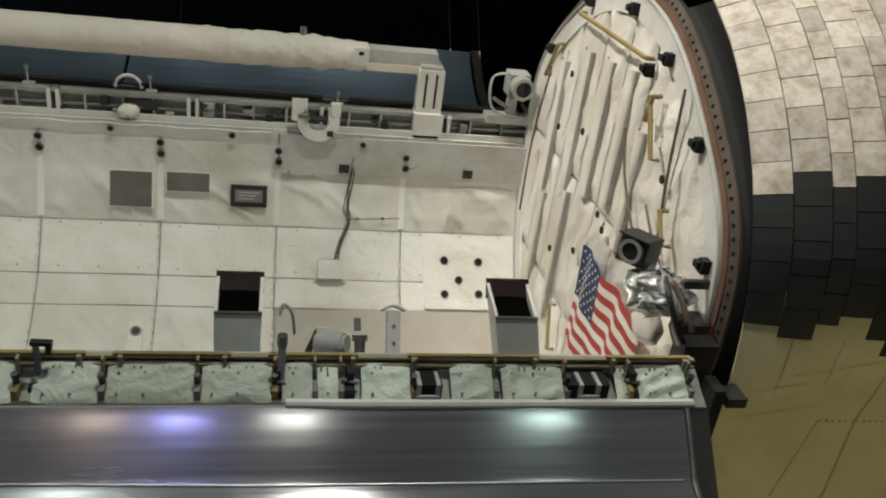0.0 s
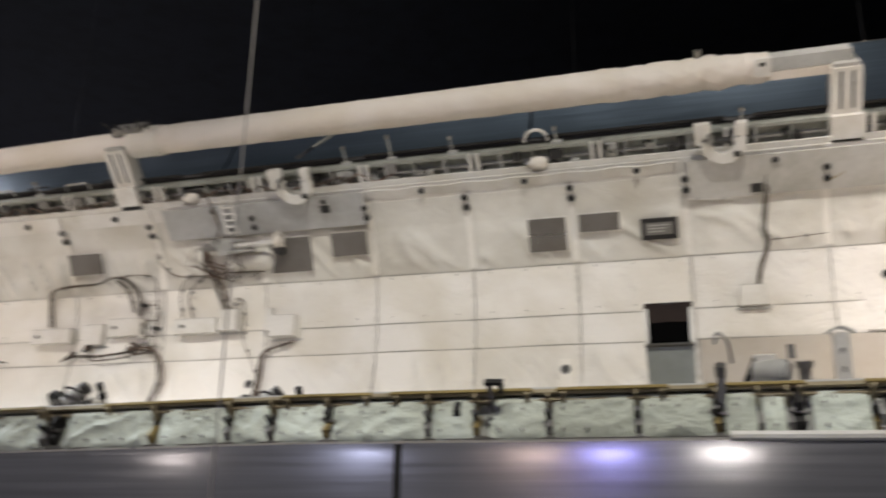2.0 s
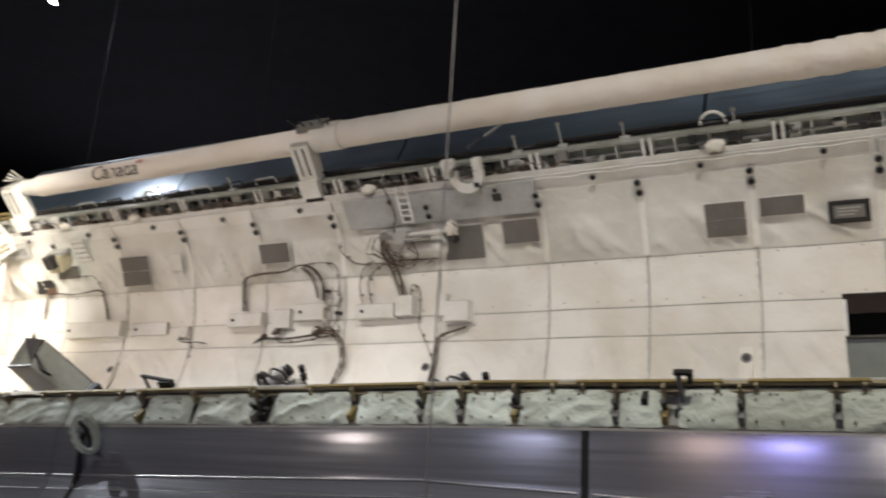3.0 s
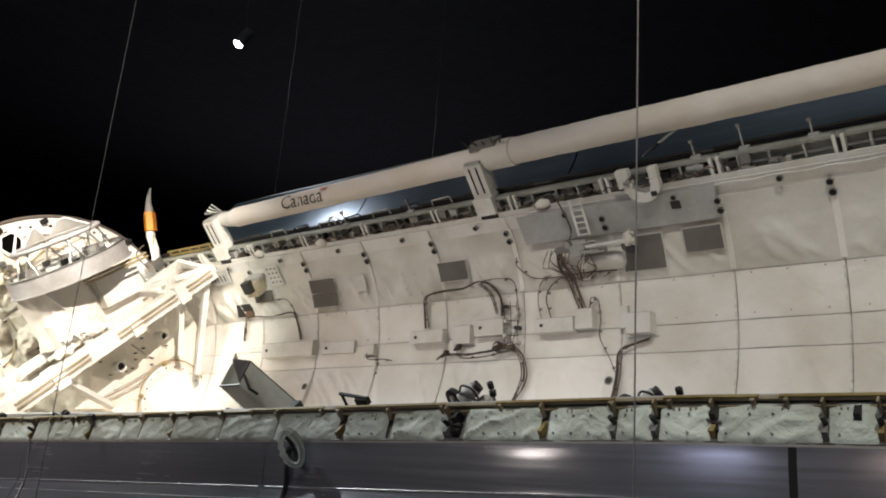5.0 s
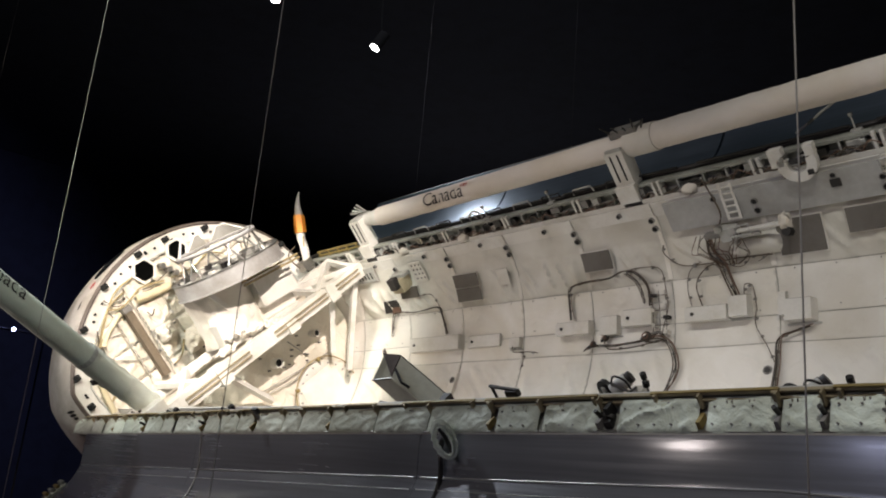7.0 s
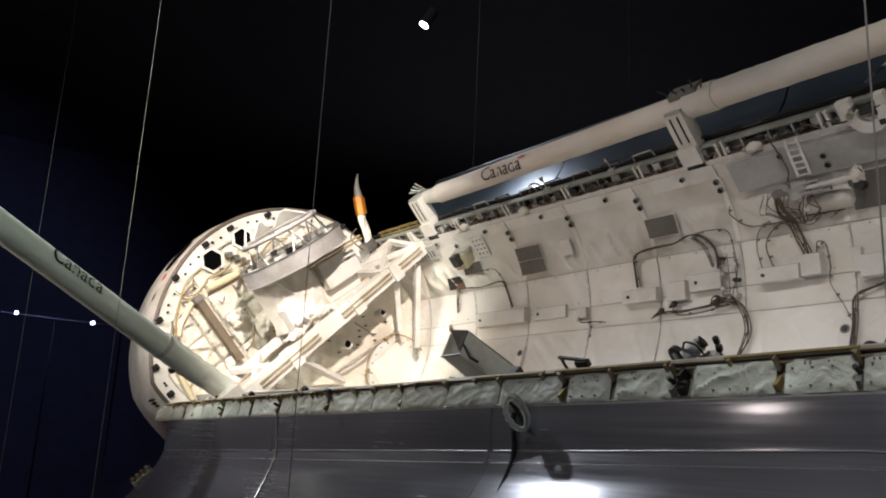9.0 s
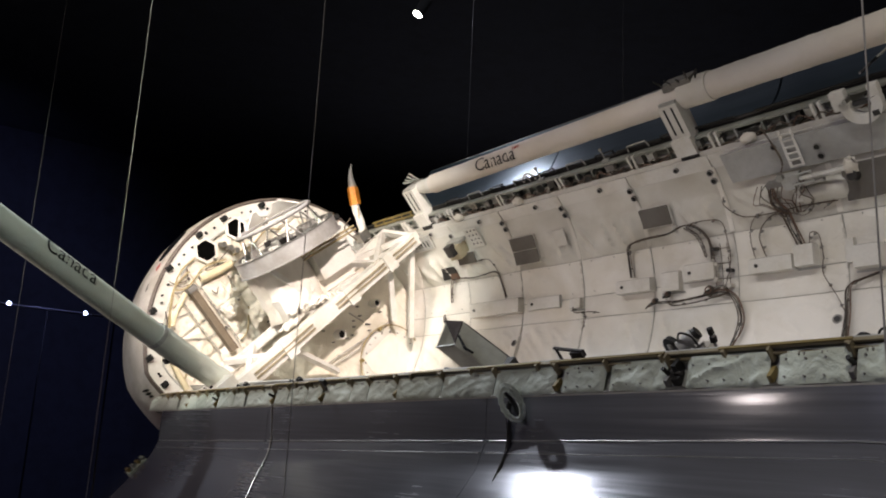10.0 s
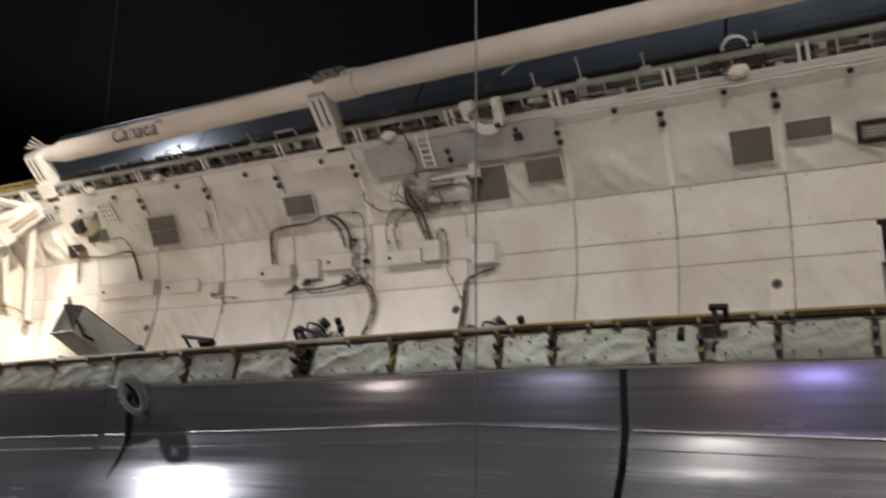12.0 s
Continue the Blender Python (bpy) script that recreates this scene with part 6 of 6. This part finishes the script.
# ---- things on the near sill ----
def chute(x, lean=0.0, paint=None, slim=False, label="grey-green open-topped guide chute on the near sill"):
    paint = paint or CHUTE
    ob = thing("guide_chute", label, "guide chute", at=(x, 0, 0), group="guide chutes")
    low = ((-0.13, -2.72, 0.16), (0.13, -2.72, 0.16), (0.13, -2.46, 0.16), (-0.13, -2.46, 0.16))
    top = ((lean - 0.14, -2.55, 0.665), (lean + 0.14, -2.55, 0.665), (lean + 0.145, -2.2, 0.755), (lean - 0.145, -2.2, 0.755))
    if slim:
        low = ((-0.14, -2.66, 0.22), (0.26, -2.66, 0.22), (0.14, -2.32, 0.22), (-0.2, -2.32, 0.22))
        top = ((lean - 0.1, -2.58, 0.6), (lean + 0.22, -2.57, 0.6), (lean, -2.16, 0.62), (lean - 0.37, -2.10, 0.62))
    faces = {"front_wall": (0, 1), "side_wall": (1, 2), "back_wall": (2, 3), "side_wall_b": (3, 0)}
    centre = Vector((lean / 2, -2.48, 0.45))
    for nm, (i, j) in faces.items():
        bm = bmesh.new()
        quad = [Vector(low[i]), Vector(low[j]), Vector(top[j]), Vector(top[i])]
        mid = sum(quad, Vector()) / 4
        inn = (centre - mid).normalized() * 0.02
        inn.z = 0
        v = [bm.verts.new(q) for q in quad] + [bm.verts.new(q + inn) for q in quad]
        for f in ((0, 1, 2, 3), (7, 6, 5, 4), (0, 4, 5, 1), (1, 5, 6, 2), (2, 6, 7, 3), (3, 7, 4, 0)):
            bm.faces.new([v[q] for q in f])
        # the back wall is coloured dark for the shade inside the chute
        part(nm.replace("_b", "") if nm.endswith("_b") else nm, bm, {"back_wall": DARK, "front_wall": paint}.get(nm, paint if slim else WHITE), ob)
    # block inside the chute; black in the upright ones, for their shaded mouths
    deep = bmesh.new()
    ring0, ring1 = ([deep.verts.new(Vector(p).lerp(Vector(q), k)) for p, q in zip(low, top)] for k in (0.3, 0.72 if slim else 0.86))
    for ring in (ring0, ring1):
        mid = sum((v.co for v in ring), Vector()) / 4
        for v in ring:
            v.co = mid + (v.co - mid) * 0.84
    deep.faces.new(ring0)
    deep.faces.new(ring1)
    for k in range(4):
        deep.faces.new((ring0[k], ring0[(k + 1) % 4], ring1[(k + 1) % 4], ring1[k]))
    part("inner_box" if slim else "dark_filling", deep, paint if slim else VOID, ob)
    part("lip", bar(top[0], top[1], 0.02, 0.014), STEEL, ob)
    if slim:
        # a torn lining hangs as a wedge in the mouth, open side up
        wedge = bmesh.new()
        up = Vector((-0.012, 0.0, 0.012))
        rim = [Vector(top[3]) + up, Vector(top[2]) + up, Vector(top[1]).lerp(Vector(top[2]), 0.06) + up]
        heart = sum(rim, Vector()) / 3 + Vector((0.012, -0.004, -0.02))
        corners = [wedge.verts.new(q) for q in rim]
        under = [wedge.verts.new(q + Vector((0.03, -0.01, -0.05))) for q in rim]
        tip = wedge.verts.new(heart)
        for q in range(3):
            wedge.faces.new((corners[q], corners[(q + 1) % 3], tip))
            wedge.faces.new((corners[(q + 1) % 3], corners[q], under[q], under[(q + 1) % 3]))
        wedge.faces.new(under[::-1])
        part("brown_lining", wedge, LINED, ob, "torn brown lining")
        part("strap", tube([Vector(top[1]).lerp(Vector(top[2]), 0.45) + Vector((0.02, -0.03, 0.0)), Vector(top[1]).lerp(Vector(low[1]), 0.16) + Vector((0.09, -0.02, 0.03)), Vector(top[1]).lerp(Vector(low[1]), 0.3) + Vector((0.12, -0.02, 0.03))], 0.014, sides=6), BLACK, ob, "short black strap")
    else:
        part("brown_lining", sheet(lambda u, v: Vector(top[3]).lerp(Vector(top[2]), u) + Vector((0, -0.03 - 0.05 * v, 0.01 - 0.12 * v + 0.006 * math.sin(9 * u))), 8, 2, thick=0.012), LINED, ob, "torn brown lining")
    if slim:
        part("base", box((-0.14, 0.24, -2.68, -2.34, 0.1, 0.24)), DARK, ob, bevel=0.015)
        return ob
    part("slot_mark", bar((-0.06, -2.705, 0.33), (0.05, -2.70, 0.345), 0.012, 0.02), BLACK, ob)
    part("rubber_foot", sheet(lambda u, v: (-0.14 + 0.28 * u, -2.74 + 0.02 * math.sin(5 * u), 0.2 + 0.07 * v * (1 - 0.5 * abs(2 * u - 1))), 8, 2, thick=0.02), BLACK, ob)
    part("base", box((-0.14, 0.14, -2.76, -2.44, 0.1, 0.2)), DARK, ob, bevel=0.015)
    return ob


CHUTE = stuff("grey_green_paint", (0.54, 0.58, 0.54), 0.5, vary=0.2)
LINED = stuff("dark_brown_lining", (0.06, 0.04, 0.032), 0.95, vary=0.4)
chute(-3.19)
chute(-1.38, -0.08)
# this chute's paint is lightened for the light that falls on it
chute(-10.0, -0.46, stuff("lit_green_grey", (0.7, 0.7, 0.6), 0.5, vary=0.25), True, "grey-green open-topped guide chute leaning forward on the near sill")

hook = thing("latch_hook", "dark bent latch hook on a post at the near sill", "hook", at=(-4.24, -2.86, 0.4), group="latch hooks")
stem = part("post", box((-0.014, 0.014, -0.015, 0.015, -0.05, 0.25)), GREY, hook, bevel=0.005)
bar_top = part("hook_bar", bar((-0.025, 0.0, 0.25), (0.085, 0.0, 0.245), 0.04, 0.022), DARK, stem, bevel=0.005)
part("hook_tip", bar((0.07, 0.0, 0.25), (0.062, 0.0, 0.18), 0.04, 0.03), DARK, stem)
part("roller", tube([(-0.035, -0.03, 0.0), (0.035, -0.03, 0.0)], 0.025, sides=10), DARK, hook)
part("claw", box((-0.05, 0.02, -0.05, 0.02, -0.1, -0.02)), DARK, hook, bevel=0.012)
latch = thing("sill_latch", "dark flat latch on a thin post at the near sill", "latch", at=(-8.69, -2.72, 0.3), group="sill latches")
part("post", tube([(0, 0, 0), (0, 0, 0.26)], 0.014, sides=8), DARK, latch)
part("arm", bar((-0.02, 0, 0.27), (0.34, -0.05, 0.25), 0.024, 0.022), DARK, latch, bevel=0.004)
part("pad", box((0.2, 0.34, -0.07, -0.02, 0.19, 0.25)), DARK, latch, bevel=0.01)
part("link", tube([(0.24, -0.03, 0.2), (0.2, -0.05, 0.02)], 0.012, sides=6), DARK, latch)
copy_thing(latch, ROLL @ pose(-10.4, -2.72, 0.2) @ Matrix.Scale(0.8, 4))
copy_thing(hook, ROLL @ pose(-12.6, -2.96, 0.26))

post = thing("strut_post", "tall grey strut post clamped to the near sill", "post", at=(-2.93, -2.88, 0.3))
part("tube", box((-0.022, 0.022, -0.02, 0.02, 0.0, 0.38)), GREYWHITE, post, bevel=0.008)
part("cap", tube([(0, 0, 0.36), (0, 0, 0.43)], 0.03, sides=10), STEEL, post)
part("loop", tube(bent([(-0.02, 0.1, 0.5), (0.0, 0.12, 0.56), (0.05, 0.12, 0.5), (0.07, 0.12, 0.36)], 6), 0.010, sides=6), GREYWHITE, post)
part("foot", box((-0.05, 0.05, -0.04, 0.03, -0.02, 0.03)), DARK, post, bevel=0.01)

motor = thing("latch_motor", "white and bare-metal latch motor on the near sill", "motor", at=(-2.64, -2.5, 0.3), turn=(-30, 0, 0))
part("shell", tube([(-0.06, 0.02, 0.1), (0.1, -0.06, 0.1)], 0.075, sides=18), GREYWHITE, motor, smooth=True)
part("end_cap", tube([(0.09, -0.055, 0.1), (0.12, -0.07, 0.1)], 0.06, sides=18), GREYWHITE, motor)
part("cover", box((-0.07, 0.05, -0.03, 0.1, 0.13, 0.2)), WHITE, motor, bevel=0.02)
part("side_arm", bar((-0.14, 0, 0.0), (-0.06, 0, 0.18), 0.03, 0.04), DARK, motor)
part("base", box((-0.16, 0.2, -0.1, 0.1, -0.15, 0.04)), GREYWHITE, motor, bevel=0.02)
part("neck", tube([(0.2, -0.06, -0.1), (0.2, -0.06, 0.12)], 0.035, sides=10), STEEL, motor)
part("neck_cap", tube([(0.2, -0.06, 0.12), (0.2, -0.06, 0.16)], 0.05, sides=10), STEEL, motor)
joint = thing("valve_cluster", "cluster of dark and white latch gear on the near sill", "latch gear", at=(-7.4, -2.55, 0.3), group="latch gear")
part("half_wheel", disc_ring(0.05, 0.115, -0.02, 0.02, sides=20, a0=-20, a1=200), DARK, joint, bevel=0.006).matrix_basis = pose(-0.2, 0.0, 0.06, 0, 0, 70)
part("wheel_hub", tube([(-0.22, -0.03, 0.08), (-0.18, 0.03, 0.08)], 0.045, sides=12), STEEL, joint)
part("drum", tube([(-0.1, -0.05, 0.1), (0.02, 0.03, 0.16)], 0.06, sides=16), GREYWHITE, joint, smooth=True)
part("drum_cap", tube([(0.02, 0.03, 0.16), (0.05, 0.05, 0.175)], 0.05, sides=16), DARK, joint)
part("rod", tube([(-0.08, -0.06, 0.18), (0.16, -0.05, 0.03)], 0.014, tube([(-0.02, -0.07, 0.06), (0.14, -0.06, 0.14)], 0.012)), STEEL, joint)
part("loop", tube(bent([(-0.1, -0.05, 0.15), (-0.04, -0.05, 0.24), (0.05, -0.05, 0.2), (0.08, -0.05, 0.08)], 6), 0.009, sides=6), DARK, joint)
part("bracket", box((0.04, 0.14, -0.05, 0.05, 0.0, 0.08), (0.1, 0.13, -0.07, -0.04, 0.0, 0.14)), WHITE, joint, bevel=0.01)
part("spindle", tube([(0.2, -0.03, 0.02), (0.23, -0.03, 0.2)], 0.012, sides=6), GREYWHITE, joint)
part("spindle_head", tube([(0.215, -0.03, 0.13), (0.225, -0.03, 0.17)], 0.03, tube([(0.228, -0.03, 0.2), (0.232, -0.03, 0.25)], 0.026, sides=8), sides=8), DARK, joint)
for x in (-5.85, -13.9, -15.6, -16.9):
    copy_thing(joint, ROLL @ pose(x, -2.56 - 0.68 * sill_drop(x), 0.24 - 0.73 * sill_drop(x)))
pin = thing("trunnion_pin", "white post with a flared cap behind the near sill", "post", at=(-2.21, -2.5, 0.2), turn=(-34, 0, 0))
part("stem", box((-0.045, 0.045, -0.03, 0.03, -0.1, 0.4)), WHITE, pin, bevel=0.025)
part("cap", sheet(lambda u, v: (-0.075 + 0.15 * u, -0.04 + 0.08 * v, 0.40 + 0.03 * math.sin(math.pi * u)), 8, 2, thick=0.015), GREYWHITE, pin)
for k in range(3):
    part("bolt", tube([(0.0, -0.04, 0.08 + 0.11 * k), (0.0, -0.025, 0.08 + 0.11 * k)], 0.012, sides=8), GREY, pin)
for x, w in ((-2.07, 0.17), (-1.06, 0.27)):
    pit = thing("sill_recess", "dark latch well with a bare-metal frame in the near sill", "latch well", at=(x, -2.9, 0.42), group="latch wells")
    part("well", box((-w / 2, w / 2, -0.07, 0.09, -0.07, 0.03)), BLACK, pit, bevel=0.01)
    part("frame", box((-0.07, -0.045, -0.09, 0.05, -0.06, 0.045), (0.045, 0.07, -0.09, 0.05, -0.06, 0.045), (-0.07, 0.07, -0.1, -0.085, -0.06, -0.03)), GREYWHITE, pit, bevel=0.004)

CORD = stuff("glossy_cable", (0.05, 0.048, 0.046), 0.2, vary=0.3, bump=0)
coil = thing("rope_ring", "ring of pale padded rope tied to the near door", "rope", at=(-9.06, -3.08, 0.33))
RING_U, RING_V = Vector((0.707, 0.707, 0.0)), Vector((-0.36, 0.36, 0.86))
for s in range(5):
    ru, rv, dx, dz = (0.095, 0.082, 0.07, 0.1, 0.06)[s], (0.18, 0.165, 0.15, 0.155, 0.13)[s], 0.012 * (s - 2), 0.01 * (s % 3)
    part("strand", tube([(ru + 0.008 * math.sin(3 * k + s)) * math.cos(2 * math.pi * k / 28) * RING_U + rv * math.sin(2 * math.pi * k / 28) * RING_V + Vector((dx + 0.02, -0.1 - 0.012 * s, dz)) for k in range(29)], (0.014, 0.01, 0.012, 0.008, 0.009)[s], sides=7, caps=False), SILL_CLOTH, coil, smooth=True)
part("rope", tube(bent([(0.0, -0.1, 0.12), (0.02, -0.1, 0.02), (0.0, -0.1, -0.14)], 6), 0.02, sides=7), DARK, coil)
part("cable_tail", tube(bent([(-0.06, -0.07, -0.02), (-0.11, -0.12, -0.11), (-0.10, -0.19, -0.19), (-0.11, -0.26, -0.29), (-0.13, -0.36, -0.38), (-0.14, -0.51, -0.445), (-0.13, -0.69, -0.485), (-0.12, -0.85, -0.505), (-0.16, -1.2, -0.55)], 8), 0.024, sides=9), CORD, coil, "thick shiny dark cable", smooth=True)
part("knot", box((-0.03, 0.03, -0.1, -0.03, 0.06, 0.12)), SILL_CLOTH, coil, bevel=0.02)
hang = thing("loose_cable", "thin loose cable hanging over the near door", "cable")
part("cable", tube(bent([(-13.97, -3.02, 0.36), (-13.963, -3.125, 0.235), (-13.925, -3.29, 0.06), (-13.85, -3.525, -0.07), (-13.69, -3.87, -0.13), (-13.4, -4.3, -0.17)], 6), 0.012, sides=6), STEEL, hang)

settle(hang, True)

# ---- suspension wires ----
def wire(x, y, z0, r=0.008, paint=None):
    ob = thing("suspension_wire", "thin grey steel wire hanging from the dark ceiling", "wire", upright=True, group="suspension wires")
    part("wire", tube([(x, y, z0), (x, y, 16.0)], r, sides=6), paint or SEAM, ob)
    part("clamp", tube([(x, y, z0 - 0.06), (x, y, z0 + 0.06)], r * 2.6, sides=8), STEEL, ob)


for x in (-4.815, -9.43, -14.55, -20.3):
    wire(x, -6.35, 0.9, 0.004)
for x in (-0.54, -0.1, -4.3, -8.5, -12.7, -17.1):
    p = ROLL @ Vector((x, 4.96, 0.45))
    wire(p.x, p.y, p.z, 0.0035, DARK)
brace = thing("door_brace", "thin pale rod bracing the far door", "rod")
part("rod", tube([(-7.75, 2.75, 0.42), (-7.45, 3.4, 0.5)], 0.02, sides=7), GREYWHITE, brace)

# ---- the hall's lamps that show ----
def lamp_can(at, target, lens, size=0.2, hung=True):
    ob = thing("stage_lamp", "lit stage lamp in a black can under the dark ceiling", "stage lamp", upright=True, group="stage lamps")
    ob.matrix_world = look(at, target)
    part("can", tube([(0, 0, -0.02), (0, 0, 0.5)], size * 1.15, sides=18), BLACK, ob)
    part("lens", tube([(0, 0, -0.04), (0, 0, -0.022)], size, sides=18), lens, ob, "bright lens")
    if hung:
        drop = ob.matrix_world.inverted() @ Vector((at[0], at[1], 16.0))
        part("hanger", tube([(0, 0, 0.3), drop], 0.015, sides=6), BLACK, ob)
    part("yoke", bar((-size * 1.3, 0, 0.25), (size * 1.3, 0, 0.25), 0.04, 0.04), BLACK, ob)


lamp_can((-20.73, 2.51, 13.32), (-24.0, -4.0, 0.0), LAMP, 0.13)
lamp_can((-32.67, -4.29, 5.5), (-16.0, -6.0, 3.0), LAMP_BLUE, 0.06, False)
lamp_can((-32.2, -2.07, 5.42), (-16.0, -6.0, 3.0), LAMP_BLUE, 0.06, False)
rail = thing("lamp_rail", "dark horizontal rail carrying two small lit lamps", "rail", upright=True)
part("tube", tube([(-33.4, -9.5, 5.56), (-32.1, 4.0, 5.36)], 0.04, sides=8), DARK, rail)
for k in range(7):
    part("rail_post", tube([(-33.4 + 0.2 * k, -9.4 + 2.1 * k, 5.55 - 0.03 * k), (-33.4 + 0.2 * k, -9.4 + 2.1 * k, -4.0)], 0.03, sides=6), BLACK, rail)
lamp_can((-20.3, -0.9, 13.05), (-14.0, -6.0, 0.0), LAMP, 0.12)
